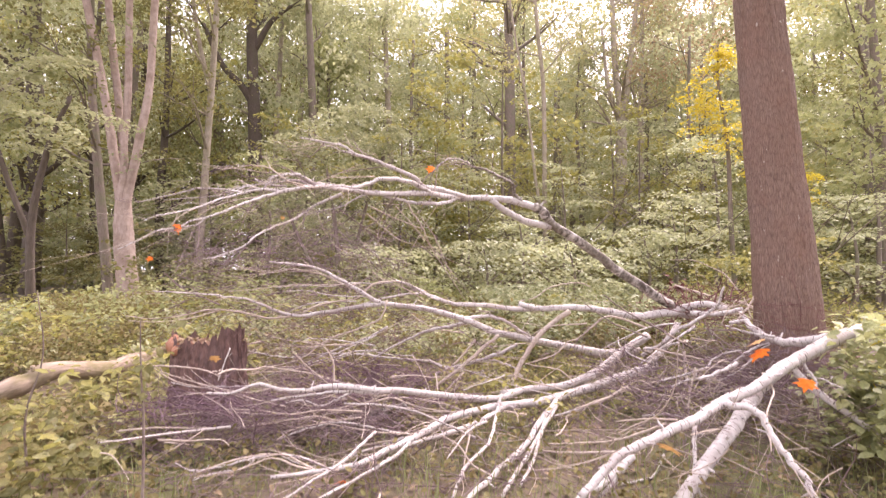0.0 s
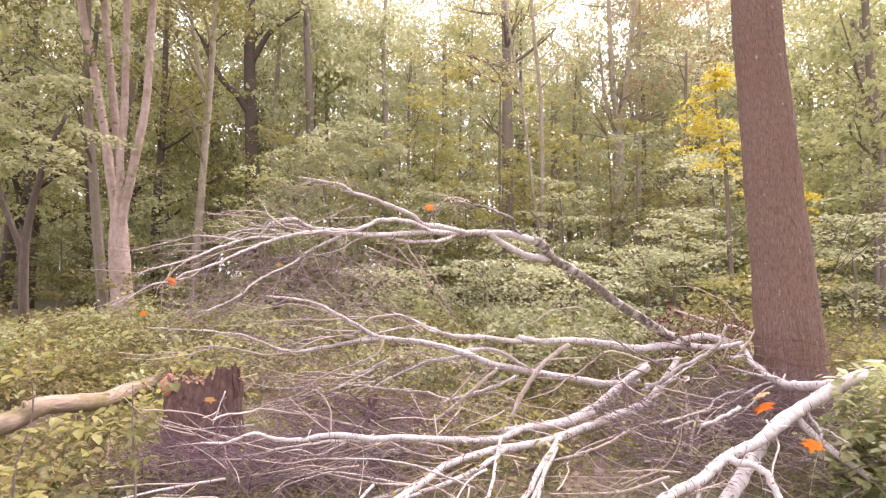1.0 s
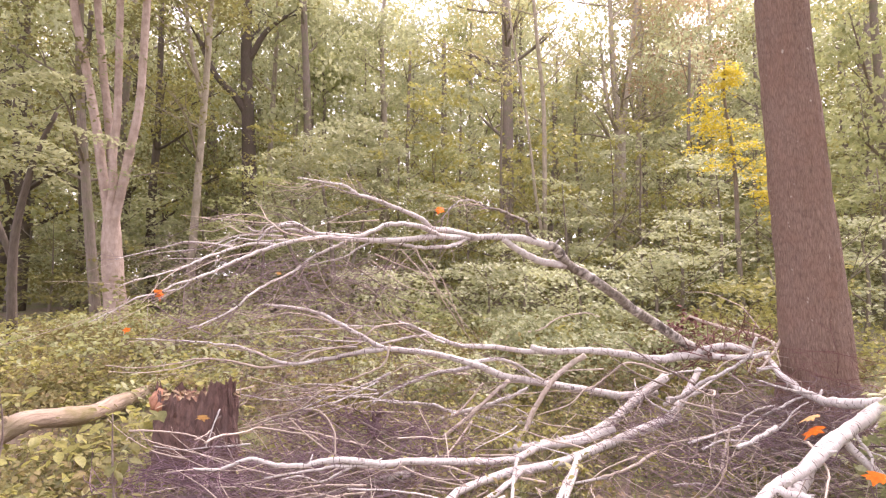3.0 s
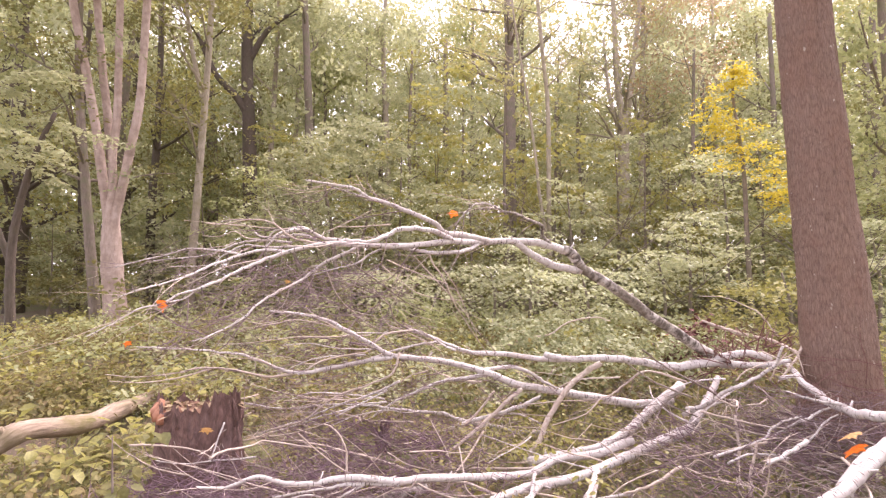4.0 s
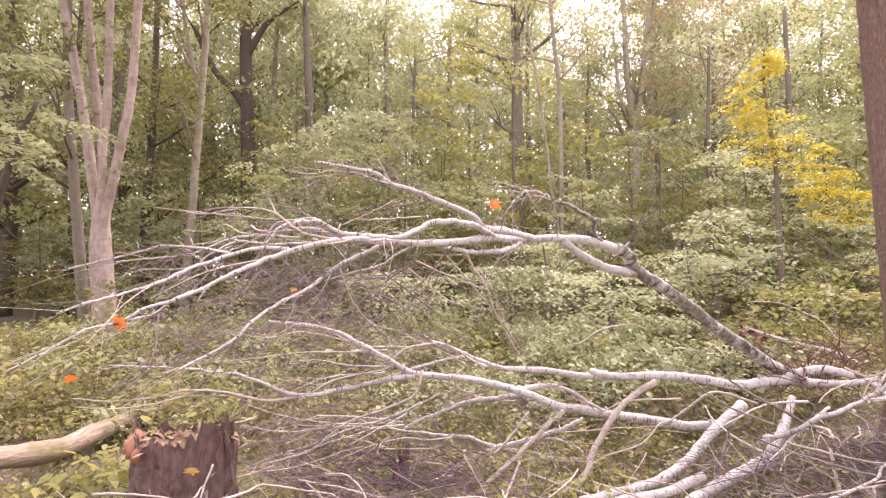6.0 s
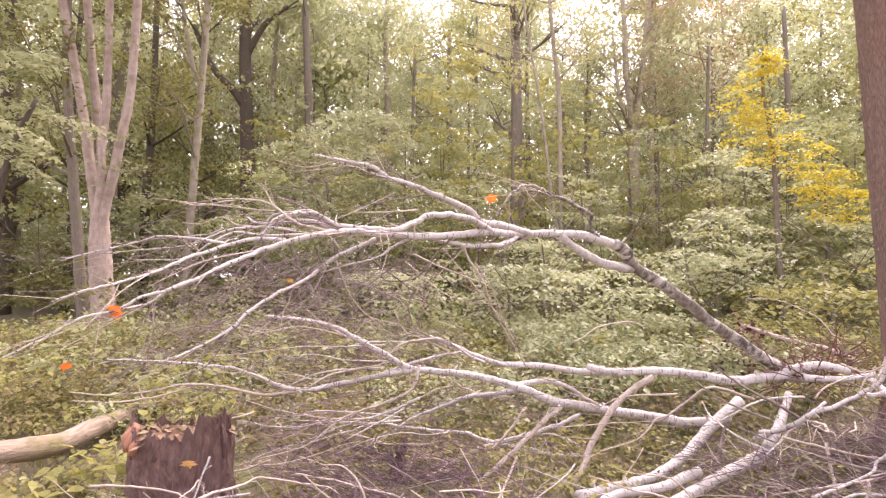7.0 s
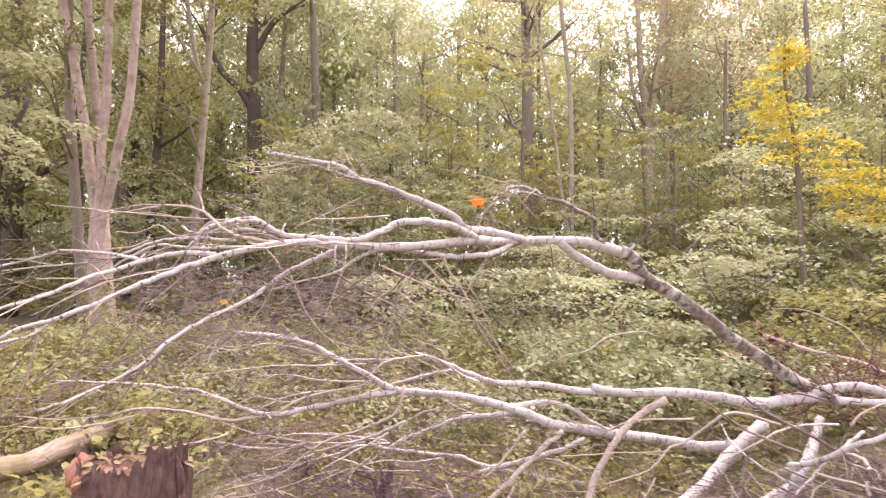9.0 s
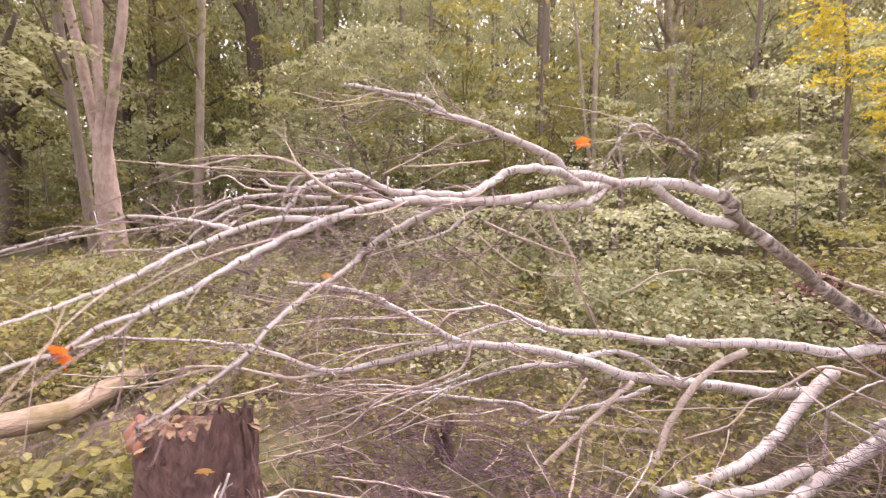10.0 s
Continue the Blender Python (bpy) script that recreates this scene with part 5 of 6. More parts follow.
pair = thing("ash_tree", (0, 0, 0), "thin pale forked tree with sparse yellowing leaves", "tree")
tips = grow(pair, [([(3.35, 18.4, 0.4), (3.3, 18.4, 3.5), (3.28, 18.4, 7.5), (3.1, 18.4, 9.6), (2.94, 18.4, 11.6), (2.9, 18.4, 14)], 0.09, 0.05),
                   ([(3.2, 18.3, 3.2), (2.95, 18.2, 4.6), (2.85, 18.2, 5.6), (2.6, 18.2, 7.6), (2.2, 18.2, 10), (1.9, 18.2, 12.5)], 0.06, 0.03)], pale_bark, 9, 8, 9, 0.45)
crown(pair, tips, 18, 30, 0.9, 0.12, leaf_amber)

forked = thing("ash_tree", (0, 0, 0), "tall pale tree dividing into several bare upright limbs", "tree")
tips = grow(forked, [([(8.35, 26, 0.5), (8.37, 26, 3.5), (8.42, 26, 8.5), (8.45, 26, 9.9)], 0.30, 0.24),
                     ([(8.42, 26, 9.2), (8.15, 26, 11.5), (8.05, 26, 14), (7.9, 26, 18)], 0.18, 0.08),
                     ([(8.5, 26, 9.0), (8.8, 26, 11.2), (9.15, 26, 14), (9.5, 26, 18)], 0.18, 0.08),
                     ([(8.45, 26, 8.4), (7.8, 26, 10.5), (7.5, 26, 13.5)], 0.12, 0.06)], pale_bark, 10, 6, 10, 0.4)
crown(forked, tips, 19, 34, 1.2, 0.14, leaf_amber)

twin = thing("oak_tree", (0, 0, 0), "dark upright tree standing deep in the wood", "tree")
tips = grow(twin, [([(2.95, 26.5, 0.5), (3.0, 26.5, 5), (3.0, 26.5, 10.5), (2.9, 26.5, 16)], 0.36, 0.2)], grey_bark, 10, 8, 11, 0.55)
crown(twin, tips, 20, 30, 1.1, 0.17, leaf_amber)

for k, (x, y, r, lean, h) in enumerate([(-15.9, 20, 0.34, -0.1, 13), (-17.2, 20.5, 0.25, -1.6, 12), (-14.4, 21, 0.18, 0.2, 12), (-12.6, 23, 0.22, 0.1, 14), (-7.6, 29, 0.09, 0.3, 15),
                                        (-4.6, 31, 0.1, -0.2, 15), (-2.0, 27, 0.14, 0.1, 13), (-0.2, 30, 0.27, 0.0, 15), (5.6, 29, 0.2, 0.2, 11), (11.5, 31, 0.22, 0.0, 13),
                                        (13.6, 29, 0.2, 0.2, 14), (15.2, 25, 0.2, -0.2, 14), (18.0, 23, 0.22, 0.2, 14), (20.5, 26, 0.26, -0.4, 15), (16.2, 17.5, 0.16, 0.3, 12),
                                        (-20, 24, 0.3, 0.3, 15), (-22.5, 28, 0.3, 0.2, 16), (23.5, 28, 0.3, 0.1, 16), (-18, 30, 0.28, 0.4, 17), (9.8, 22, 0.12, 0.2, 11)]):
    t = thing("oak_tree" if k % 2 else "ash_tree", (0, 0, 0), "upright woodland tree with greyish bark and olive leaves", "tree", "trees of the wood")
    z = ground_z(x, y) - 0.2
    q = random.Random(k).uniform(-0.4, 0.4)
    tips = grow(t, [([(x, y, z), (x + lean * 0.3 + q * 0.4, y, z + h * 0.3), (x + lean * 0.6 - q * 0.3, y, z + h * 0.6), (x + lean, y, z + h)], r, r * 0.45)], dark_bark if x < -11 else grey_bark, 8, 10, k, 0.28)
    # trees in the middle: fewer leaves, in tones paled to imitate haze
    thin = -2 < x < 12
    crown(t, tips, 40 + k, 34 if thin else 55, 1.1, 0.17, (leaf_amber if k % 2 == 0 else leaf_pale) if thin else (leaf_olive, leaf_pale, leaf_soft)[k % 3])

# small trees and bushes with layered leaves
bush = thing("hazel_bush", (0, 0, 0), "broad bush with drooping layers of dull green leaves", "bush")
grow(bush, [([(-3.2, 15.6, 0.3), (-3.3, 15.5, 2.5), (-3.6, 15.4, 4.5)], 0.09, 0.04), ([(-3.0, 15.6, 0.3), (-2.7, 15.5, 2.2), (-2.2, 15.2, 4)], 0.07, 0.03), ([(-3.3, 15.6, 0.3), (-4.4, 15.5, 2.4), (-5.0, 15.3, 4.2)], 0.07, 0.03)], grey_bark, 7)
rng = np.random.default_rng(30)
dome = []
for _ in range(95):
    a, e = rng.uniform(0, 2 * np.pi), rng.uniform(0, 1)
    q = math.sqrt(1 - e * e * 0.9) * rng.uniform(0.4, 1.1) * (1 + 0.25 * math.sin(3 * a))
    dome.append((-3.5 + 2.4 * q * math.cos(a) + 0.5 * e, 15.4 + 1.5 * q * math.sin(a), 3.0 + 3.6 * e * rng.uniform(0.8, 1.05)))
crown(bush, dome, 31, 90, 0.62, 0.11, leaf_broad, False, 0.07, 0.5, 0.35)

maple = thing("maple_tree", (0, 0, 0), "young maple with pale green layered leaves", "tree")
grow(maple, [([(-9.3, 11.8, 0.3), (-9.2, 11.6, 2.5), (-8.7, 11.4, 4.2), (-8.2, 11.3, 5.2)], 0.1, 0.04), ([(-9.25, 11.7, 2.0), (-9.9, 11.5, 4), (-10.3, 11.4, 6)], 0.07, 0.03)], dark_bark, 8)
tiers = [(-8.5 + 1.1 * math.sin(2.4 * k) - 0.05 * k, 11.0 + 0.7 * math.cos(3.1 * k), 3.95 + 0.155 * k) for k in range(15)]
crown(maple, tiers, 33, 130, 0.62, 0.115, leaf_broad, True, 0.035, 0.25, 0.22)

yellow = thing("beech_sapling", (0, 0, 0), "young beech with bright yellow layered autumn leaves", "tree")
grow(yellow, [([(6.9, 12.9, 0.4), (6.8, 12.9, 2.5), (6.75, 12.9, 4.5), (6.5, 12.8, 6.0), (6.46, 12.7, 6.95)], 0.07, 0.02)], grey_bark, 8)
rng = np.random.default_rng(34)
lay, top = [], []
for _ in range(95):
    z = rng.uniform(3.2, 6.9)
    w = float(np.interp(z, [3.3, 3.8, 4.5, 5.1, 5.9, 6.4, 6.9], [0.5, 0.75, 0.75, 0.75, 0.7, 0.35, 0.06]))
    x = float(np.interp(z, [3.3, 3.8, 4.5, 5.1, 5.9, 6.4, 6.9], [7.9, 7.6, 6.8, 6.5, 6.2, 6.4, 6.46]))
    (lay if z < 5.9 else top).append((x + rng.uniform(-1, 1) * w, 12.6 + rng.uniform(-0.5, 0.5) * w, z))
crown(yellow, lay, 35, 52, 0.44, 0.075, leaf_yellow, False, 0.03, 0.35, 0.3)
crown(yellow, top, 37, 34, 0.26, 0.07, leaf_yellow, False, 0.04, 0.35, 0.3)
crown(yellow, [(6.9 + q * 0.22, 12.0, 3.75 - q * 0.02) for q in range(7)], 36, 70, 0.36, 0.075, leaf_yellow, False, 0.05, 0.3, 0.3)


# leaf_pale on the middle saplings puts the bright haze into their colour
for k, (x, y, z0, z1, w, mat) in enumerate([(6.3, 10.8, 1.1, 2.2, 1.7, leaf_olive), (9.0, 12.0, 1.0, 3.2, 1.6, leaf_pale), (4.4, 12.0, 0.9, 2.5, 1.6, leaf_pale), (5.6, 13.4, 1.6, 3.4, 1.4, leaf_pale), (11.5, 14.5, 1.0, 5.0, 2.2, leaf_soft),
                                          (8.7, 17.5, 1.0, 6.0, 2.0, leaf_pale), (3.6, 17.0, 0.8, 5.0, 1.8, leaf_pale), (0.6, 18.5, 0.8, 5.0, 2.0, leaf_pale), (-6.2, 18.0, 0.8, 5.5, 1.9, leaf_soft),
                                          (1.8, 13.6, 0.7, 3.0, 1.3, leaf_pale), (-0.6, 21.0, 1.0, 7.0, 2.0, leaf_soft), (12.2, 19.0, 1.0, 7.5, 2.3, leaf_soft), (6.4, 21, 1.0, 7.5, 2.0, leaf_pale),
                                          (15.5, 20.0, 1.0, 9.0, 2.6, leaf_green), (-12.8, 17.5, 0.8, 3.0, 1.8, leaf_green), (-6.6, 22.5, 1.0, 8.0, 2.2, leaf_olive), (-3.0, 23.5, 1.0, 9.0, 2.2, leaf_pale),
                                          (2.6, 11.4, 0.7, 2.1, 1.3, leaf_pale), (0.8, 12.4, 0.6, 2.3, 1.3, leaf_broad), (-1.2, 12.2, 0.6, 2.0, 1.2, leaf_pale)]):
    t = thing("beech_sapling", (0, 0, 0), "slender sapling with level sprays of autumn-green leaves", "sapling", "saplings of the wood")
    g = ground_z(x, y) - 0.1
    grow(t, [([(x, y, g), (x + 0.1, y, (g + z1) / 2), (x, y + 0.1, z1 - 0.2)], 0.03 + 0.008 * z1, 0.015)], grey_bark, 6, 3, k, 0.3)
    c = np.random.default_rng(60 + k).uniform(-1, 1, (int(20 + 5 * (z1 - z0)), 3))
    shrink = 1 - 0.45 * (c[:, 2] + 1) / 2
    c = np.stack([x + c[:, 0] * w * shrink, y + c[:, 1] * w * shrink, (z0 + z1) / 2 + c[:, 2] * (z1 - z0) / 2], 1)
    crown(t, c, 80 + k, 62, 0.8, 0.105 if y < 14 else 0.135, mat, False, 0.03, 0.14, 0.3)


# ---- far wood ----
def far_wood():
    """A few kinds of tree, each grown once and then repeated with its own turn and size."""
    kinds = []
    for k, (h, low, wide, mat, trunk_mat, each) in enumerate([(17, 0.30, 3.0, leaf_pale, grey_bark, 44), (15, 0.22, 2.8, leaf_soft, grey_bark, 44), (19, 0.35, 3.2, leaf_pale, pale_bark, 44), (13, 0.2, 2.6, leaf_soft, grey_bark, 44)]):
        t = thing("ash_tree" if k % 2 else "oak_tree", (0, 0, 0), "tall woodland tree with autumn-green leaves", "tree", "trees of the far wood")
        tips = grow(t, [([(0, 0, -0.4), (0.2, 0, h * 0.35), (-0.1, 0.1, h * 0.7), (0.1, 0, h)], 0.2, 0.06)], trunk_mat, 8, 7, 200 + k, low)
        nr = np.random.default_rng(210 + k)
        cen = list(tips)
        for _ in range(68):
            e = nr.uniform(0, 1)
            a, q = nr.uniform(0, 2 * np.pi), wide * math.sqrt(nr.uniform(0, 1)) * (1 - 0.55 * abs(2 * e - 0.7))
            cen.append((q * math.cos(a), q * math.sin(a), h * (low + (1.03 - low) * e)))
        crown(t, cen, 220 + k, each, 0.95, 0.2, mat, False, 0.16, 0.15, 0.85)
        kinds.append(t)
    low_kinds = []
    for k, (h, wide, mat) in enumerate([(4.5, 2.0, leaf_soft), (6.5, 2.2, leaf_olive), (3.2, 1.8, leaf_pale)]):
        t = thing("beech_sapling", (0, 0, 0), "young understorey tree with level sprays of leaves", "sapling", "saplings of the far wood")
        tips = grow(t, [([(0, 0, -0.3), (0.1, 0, h * 0.5), (0, 0.1, h)], 0.07, 0.02)], grey_bark, 6, 4, 230 + k, 0.2)
        nr = np.random.default_rng(240 + k)
        cen = list(tips) + [(wide * nr.uniform(-1, 1), wide * nr.uniform(-1, 1), h * nr.uniform(0.12, 1.0)) for _ in range(48)]
        crown(t, cen, 250 + k, 46, 0.75, 0.16, mat, False, 0.08, 0.2, 0.4)
        low_kinds.append(t)
    rng = random.Random(77)
    used = []

    def spread(n, kinds, ylo, yhi, gap, small, large):
        first, made = {id(t): True for t in kinds}, 0
        for _ in range(n * 12):
            if made == n:
                return
            y = rng.uniform(ylo, yhi)
            x = rng.uniform(-1.0, 1.0) * (y * 0.93 + 2)
            if any((x - a) ** 2 + (y - b) ** 2 < gap * gap for a, b in used):
                continue
            size, k = rng.uniform(small, large), made % len(kinds)
            if 0.20 < x / y < 0.345 and ylo > 22:
                size = min(size, (0.43 * y + 1.5) / 18)
            if -0.075 < x / y < 0.045 and ylo > 22:
                size = min(size, (0.40 * y + 1.5) / 18)
            used.append((x, y))
            m = Matrix.Translation((x, y, ground_z(x, y))) @ Matrix.Rotation(rng.uniform(0, 6.28), 4, "Z") @ Matrix.Diagonal((size, size, size * rng.uniform(0.9, 1.1), 1))
            if first[id(kinds[k])]:
                kinds[k].matrix_basis, first[id(kinds[k])] = m, False
            else:
                copy_thing(kinds[k], m).scale = m.to_scale()
            made += 1

    spread(44, low_kinds, 19, 34, 2.2, 0.8, 1.3)
    spread(46, kinds, 23, 37, 2.7, 0.9, 1.25)
    spread(46, kinds, 37, 57, 3.0, 1.05, 1.5)
    for x, y, k, size in ((13.2, 16.4, 1, 0.95), (-14.2, 15.6, 1, 0.95)):
        copy_thing(kinds[k], Matrix.Translation((x, y, ground_z(x, y))) @ Matrix.Rotation(x, 4, "Z") @ Matrix.Diagonal((size, size, size, 1))).scale = (size, size, size)
    # unseen trees added behind and beside the clearing, closing it and shading the ground
    for k in range(13):
        x, y, size = rng.uniform(-24, 24), rng.uniform(-26, -6), rng.uniform(0.9, 1.2)
        if abs(x) > 14:
            y = rng.uniform(-20, 8)
        copy_thing(kinds[k % 4], Matrix.Translation((x, y, ground_z(x, y))) @ Matrix.Rotation(rng.uniform(0, 6.28), 4, "Z") @ Matrix.Diagonal((size, size, size, 1))).scale = (size, size, size)
    nr = np.random.default_rng(7)
    for n, mat, zlo, zhi, words in ((1500, leaf_olive, 1, 42, "olive and yellow crowns of the distant wood"), (1100, leaf_soft, 0.3, 19, "dull green understorey of the distant wood")):
        y = nr.uniform(58, 78, n)
        q = nr.uniform(-0.97, 0.97, n)
        z = nr.uniform(zlo, zhi, n)
        hole = ((q > 0.20) & (q < 0.35) & (z > 0.43 * y + 1.8)) | ((q > -0.065) & (q < 0.035) & (z > 0.38 * y + 1.8))
        cen = np.stack([q * y, y, z], 1)[~hole | (nr.uniform(0, 1, n) < 0.15)]
        pl = sprays(nr, cen, 2.4, 62, 0.35)
        tagged(new("far_foliage", leaf_mesh("far_foliage", pl, nr.uniform(0.7, 1.3, len(pl)) * 0.5, mat, nr, 1.1)), words, "woods", kind="stuff")
    cen = []
    while len(cen) < 460:
        y, q = nr.uniform(26, 44), (nr.uniform(-0.98, -0.3), nr.uniform(-0.98, -0.3), nr.uniform(0.5, 0.95))[len(cen) % 3]
        cen.append((q * y, y, nr.uniform(0.2, 0.62) * y))
    pl = sprays(nr, cen, 1.4, 60, 0.3)
    tagged(new("far_foliage", leaf_mesh("far_foliage", pl, nr.uniform(0.7, 1.3, len(pl)) * 0.2, leaf_green, nr, 1.1)), "dark green crowns deep in the wood", "woods", kind="stuff")
    # a few tall crowns already turning
    cen = []
    while len(cen) < 130:
        y, q = nr.uniform(24, 33), nr.uniform(0.31, 0.53)
        cen.append((q * y, y, 1.5 + nr.uniform(0.36, 0.56) * y))
    pl = sprays(nr, cen, 1.0, 34, 0.3)
    tagged(new("far_foliage", leaf_mesh("far_foliage", pl, nr.uniform(0.7, 1.3, len(pl)) * 0.15, leaf_turning, nr, 1.0)), "thin pinkish-amber autumn leaves high in the wood", "woods", kind="stuff")
    cen = []
    while len(cen) < 300:
        y, q = nr.uniform(40, 54), (nr.uniform(-0.34, -0.075), nr.uniform(0.4, 0.95), nr.uniform(-0.34, 0.2))[len(cen) % 3]
        cen.append((q * y, y, nr.uniform(0.36, 0.60) * y))
    pl = sprays(nr, cen, 1.7, 40, 0.35)
    tagged(new("far_foliage", leaf_mesh("far_foliage", pl, nr.uniform(0.7, 1.3, len(pl)) * 0.36, leaf_pale, nr, 1.1)), "thin pale green crowns high in the wood", "woods", kind="stuff")


far_wood()


# ---- undergrowth ----
def undergrowth(label, seed, count, xs, ys, h, each, reach, size, mat, away=(), tilt=0.45):
    rng = np.random.default_rng(seed)
    cen = []
    while len(cen) < count:
        x, y = rng.uniform(*xs), rng.uniform(*ys)
        if any((x - a) ** 2 + (y - b) ** 2 < r * r for a, b, r in away):
            continue
        clump = noise.noise(Vector((x * 0.8, y * 0.8, seed)))
        if clump < rng.uniform(-0.55, 0.1):
            continue
        cen.append((x, y, ground_z(x, y) + h * (0.85 + 0.8 * clump) * rng.uniform(0.25, 1.0)))
    pl = sprays(rng, cen, reach, each, 0.3, 0.2)
    return tagged(new("undergrowth", leaf_mesh("undergrowth", pl, rng.uniform(0.5, 1.5, len(pl)) * size, mat, rng, tilt, True)), label, "undergrowth", kind="stuff")


LOGSIDE = ((-4.45, 6.1, 0.3), (-4.3, 6.7, 0.36), (-4.1, 7.1, 0.4), (-3.9, 7.5, 0.45), (-3.75, 6.85, 0.3))
undergrowth("low green leafy plants covering the forest floor", 41, 740, (-9, 7), (7.0, 13), 0.5, 34, 0.28, 0.065, leaf_mixed)
undergrowth("olive-green low plants on the forest floor", 42, 700, (-11, 10), (7.4, 16), 0.5, 30, 0.3, 0.075, leaf_olive)
undergrowth("yellow-green leafy plants beside the pale log", 43, 330, (-7.5, -2.6), (3.0, 8.0), 0.3, 30, 0.24, 0.065, leaf_mixed, LOGSIDE)
undergrowth("green leafy plants beside the stump", 44, 200, (-6.5, -2.2), (2.4, 6.3), 0.32, 28, 0.22, 0.065, leaf_green, ((-2.35, 5.35, 0.6),) + LOGSIDE)
undergrowth("bramble leaves growing behind the fallen birch", 45, 190, (0.6, 4.2), (7.4, 10.5), 0.8, 34, 0.26, 0.07, leaf_grey)
undergrowth("sparse green plants among the brushwood", 46, 520, (-2.6, 3.5), (2.8, 7.6), 0.16, 22, 0.22, 0.045, leaf_mixed)
undergrowth("dark green plants far back under the trees", 47, 560, (-22, 22), (13, 24), 1.9, 30, 0.5, 0.13, leaf_green)
undergrowth("withered reddish leaves behind the fallen birch", 48, 40, (2.9, 4.1), (8.5, 9.1), 1.2, 16, 0.2, 0.08, leaf_red)
undergrowth("ivy-like green leaves beside the large trunk", 49, 120, (2.85, 3.9), (3.3, 4.5), 1.0, 18, 0.2, 0.085, leaf_soft, (), 0.3)
undergrowth("pale ivy-like leaves climbing over a birch stem", 57, 80, (2.95, 4.1), (3.5, 4.5), 1.3, 16, 0.2, 0.085, leaf_pale, (), 0.35)
undergrowth("yellowing leaves above a birch stem", 58, 26, (3.1, 4.1), (3.6, 4.4), 1.35, 12, 0.2, 0.075, leaf_yellow, (), 0.35)


undergrowth("broad yellow-green leaves standing beside the pale log", 59, 130, (-7.5, -2.5), (3.2, 9.5), 0.5, 13, 0.26, 0.105, leaf_olive, LOGSIDE, 0.35)
undergrowth("broad green leaves at the edge of the clearing", 60, 150, (-9.0, 5.0), (8.5, 13.0), 0.7, 16, 0.3, 0.11, leaf_soft, (), 0.35)
undergrowth("yellowing leaves beside the pale log", 51, 210, (-7.5, -2.4), (2.6, 9.0), 0.3, 20, 0.22, 0.075, leaf_amber, LOGSIDE)
undergrowth("pale green leaves on the forest floor", 52, 260, (-9, 6), (7.6, 14), 0.5, 26, 0.26, 0.075, leaf_pale)


undergrowth("low green plants growing behind the clearing", 53, 80, (-10, 10), (-12, -2.5), 0.4, 26, 0.3, 0.08, leaf_mixed)
undergrowth("pale grassy plants behind the low birch boughs", 54, 260, (-4.5, 2.0), (7.4, 11.5), 0.45, 28, 0.25, 0.065, leaf_pale)
undergrowth("yellow-green plants between the low birch boughs", 55, 230, (-1.8, 2.8), (4.9, 7.8), 0.22, 20, 0.24, 0.055, leaf_olive)
undergrowth("tall pale green plants at the edge of the clearing", 56, 150, (-7.0, 3.5), (10.5, 13.5), 1.1, 26, 0.3, 0.08, leaf_soft)


def litter():
    rng = np.random.default_rng(50)
    n = 13000
    x, y = rng.uniform(-8, 7, n), rng.uniform(-3, 12, n)
    z = np.array([ground_z(a, b) for a, b in zip(x, y)]) + rng.uniform(0.005, 0.05, n)
    tagged(new("leaf_litter", leaf_mesh("leaf_litter", np.stack([x, y, z], 1), rng.uniform(0.04, 0.09, n), leaf_litter, rng, 0.25, True)), "brown fallen leaves covering the forest floor", "leaf litter", kind="stuff")


litter()


# ---- single bright leaves ----
def maple_leaf(place, size, turn, mat, label, hang=True):
    outline = [(0, 0), (0.22, -0.04), (0.46, 0.06), (0.30, 0.20), (0.62, 0.42), (0.36, 0.46), (0.34, 0.62), (0.16, 0.58), (0, 1.0)]
    outline += [(-x, y) for x, y in outline[-2:0:-1]]
    v = [(0, 0.35, 0.05)] + [(x, y, -0.18 * abs(x) - 0.1 * (y - 0.4) ** 2) for x, y in outline]
    n = len(outline)
    f = [(0, 1 + k, 1 + (k + 1) % n) for k in range(n)]
    v = [(x * size, y * size, z * size) for x, y, z in v]
    leaf = new("maple_leaf", mesh_of("maple_leaf", v, f, mat))
    leaf.matrix_world = pose(*place, *turn)
    tagged(leaf, label, "leaf", "bright fallen leaves")
    stalk = Stems().add([(0, 0, 0), (0.01 * size, -0.25 * size, 0.03 * size), (0, -0.5 * size, 0.12 * size)], [0.0016] * 3, 4, 0, random).mesh("stalk", dark_twig)
    part("stalk", stalk, leaf)
    return leaf


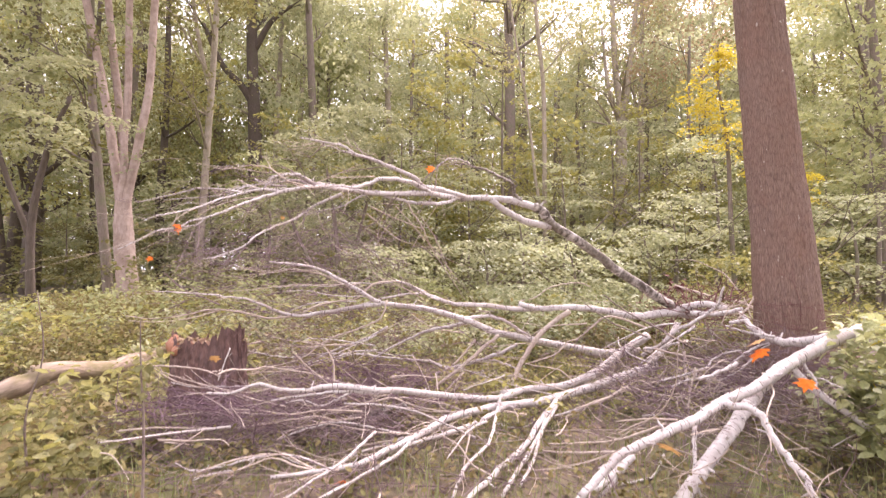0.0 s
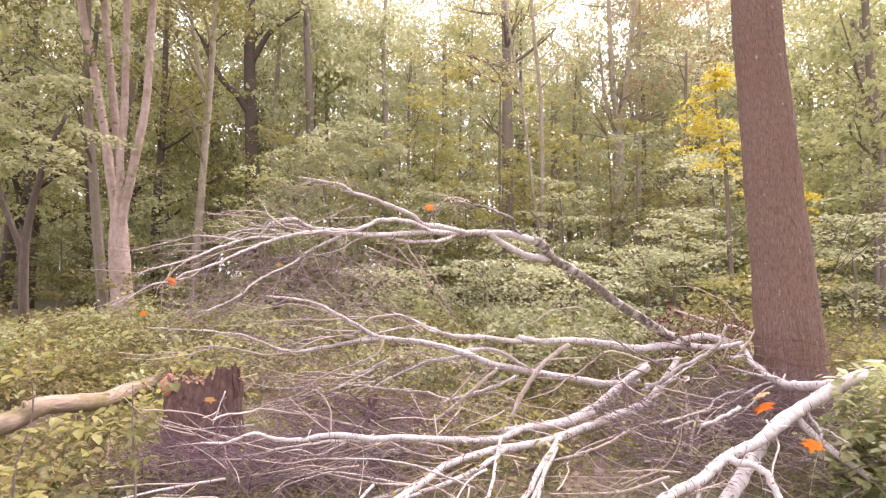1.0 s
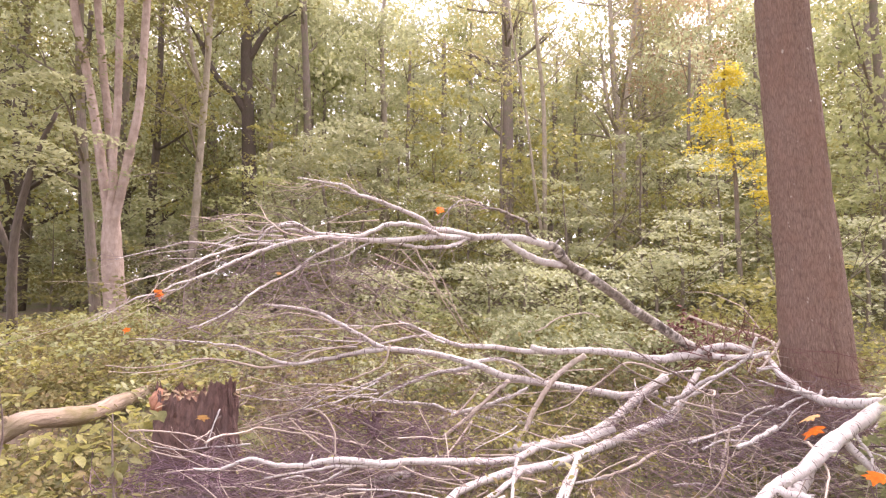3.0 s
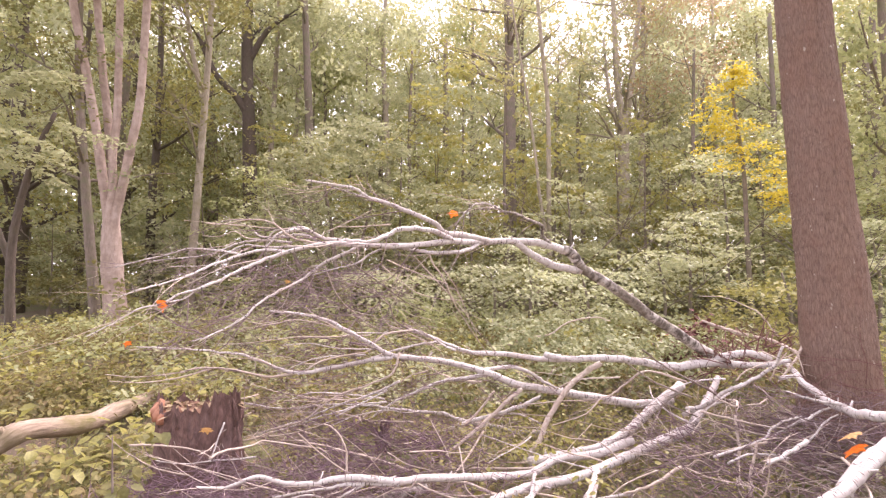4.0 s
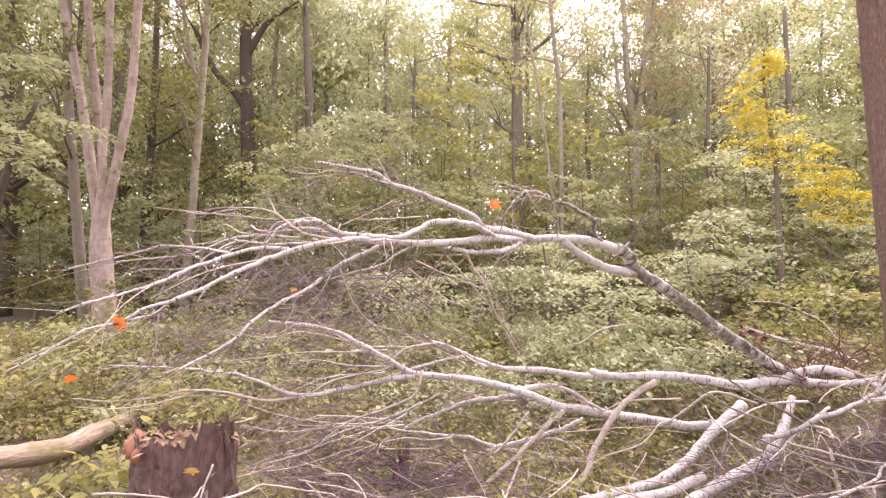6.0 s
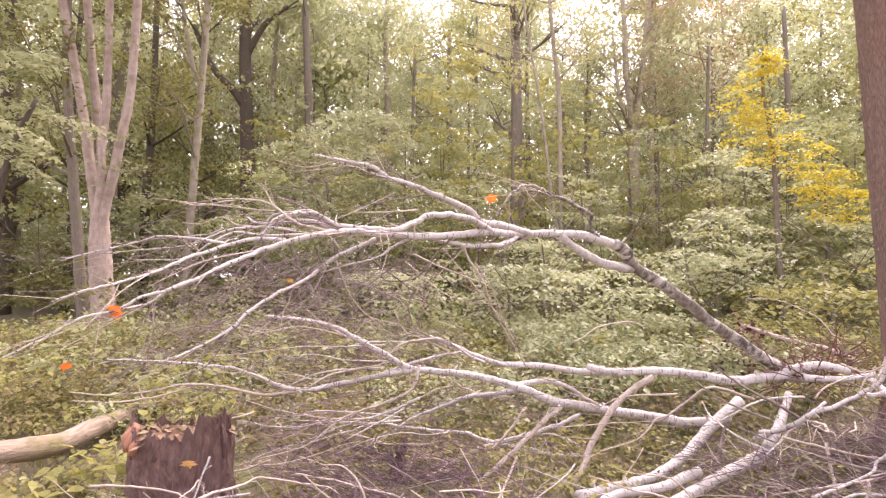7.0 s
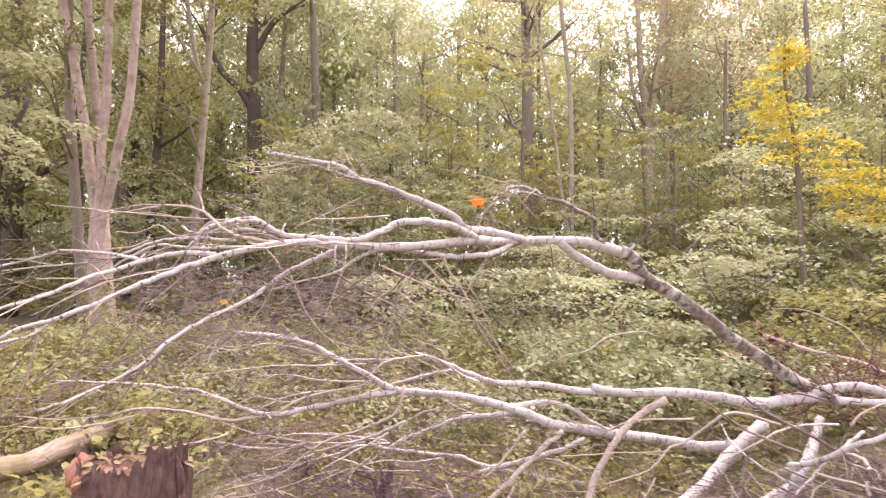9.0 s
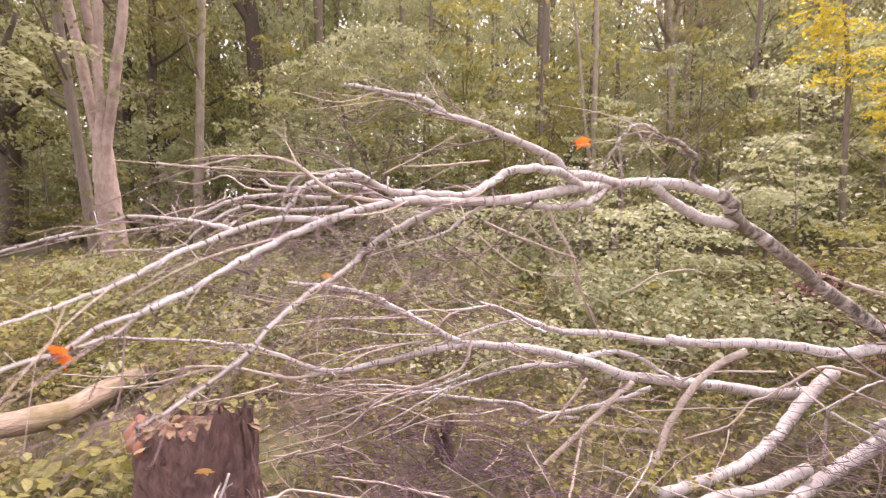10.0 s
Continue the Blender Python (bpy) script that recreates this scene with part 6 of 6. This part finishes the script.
HUNG = "bright orange maple leaf caught on a birch twig"
maple_leaf((-0.145, 4.95, 2.42), 0.085, (-45, 10, 20), leaf_orange, HUNG)
maple_leaf((-1.74, 3.45, 1.74), 0.07, (-75, 0, -10), leaf_orange, HUNG)
maple_leaf((-1.22, 3.99, 1.85), 0.04, (-40, 20, 30), leaf_ochre, "small ochre leaf caught on a birch twig")
maple_leaf((-1.88, 3.4, 1.53), 0.042, (-60, 10, 60), leaf_orange, HUNG)
maple_leaf((2.16, 3.71, 0.93), 0.15, (-50, 0, 15), leaf_orange, HUNG)
maple_leaf((2.19, 3.75, 0.99), 0.13, (-30, 10, 70), leaf_ochre, "ochre maple leaf lying on a birch stem")
maple_leaf((2.17, 3.27, 0.81), 0.11, (-60, 10, -30), leaf_orange, HUNG)
maple_leaf((1.35, 3.33, 0.40), 0.16, (-35, 0, -60), leaf_ochre, "orange-yellow maple leaf resting on a birch branch")
maple_leaf((-0.63, 3.5, 0.10), 0.13, (-25, 10, 40), leaf_orange, "orange maple leaf lying in the brushwood")
maple_leaf((-2.13, 4.93, 0.66), 0.10, (-50, 0, 10), leaf_ochre, "ochre leaf stuck on the rotten stump")
maple_leaf((-2.5, 5.02, 0.72), 0.09, (-20, 0, 80), leaf_litter, "pale dry leaf on the rotten stump")


# thin sapling close to the camera's way
def sapling(points, seed, label, mat, tufts):
    rng = random.Random(seed)
    t = thing("sapling", points[0], label, "sapling", "thin saplings")
    line = glide(points, 5) - np.array(points[0])
    part("stem", Stems().add(line, np.linspace(0.009, 0.003, len(line)), 5, 0.1, rng).mesh("stem", dark_twig), t)
    nr = np.random.default_rng(seed)
    pl = sprays(nr, [line[rng.randint(4, len(line) - 1)] + np.array((rng.gauss(0, 0.08), rng.gauss(0, 0.08), 0)) for _ in range(tufts)], 0.09, 5, 0.2)
    part("leaves", leaf_mesh("leaves", pl, nr.uniform(0.05, 0.09, len(pl)), mat, nr, 0.4, True), t)


sapling([(-1.66, 3.0, 0.0), (-1.665, 3.0, 0.56), (-1.69, 3.0, 0.9), (-1.7, 3.0, 1.16)], 3, "thin dark sapling with a few green leaves", leaf_green, 7)
sapling([(-2.6, 3.4, 0.0), (-2.65, 3.4, 0.5), (-2.55, 3.4, 0.9), (-2.6, 3.4, 1.3)], 4, "thin dark sapling with a few olive leaves", leaf_olive, 8)
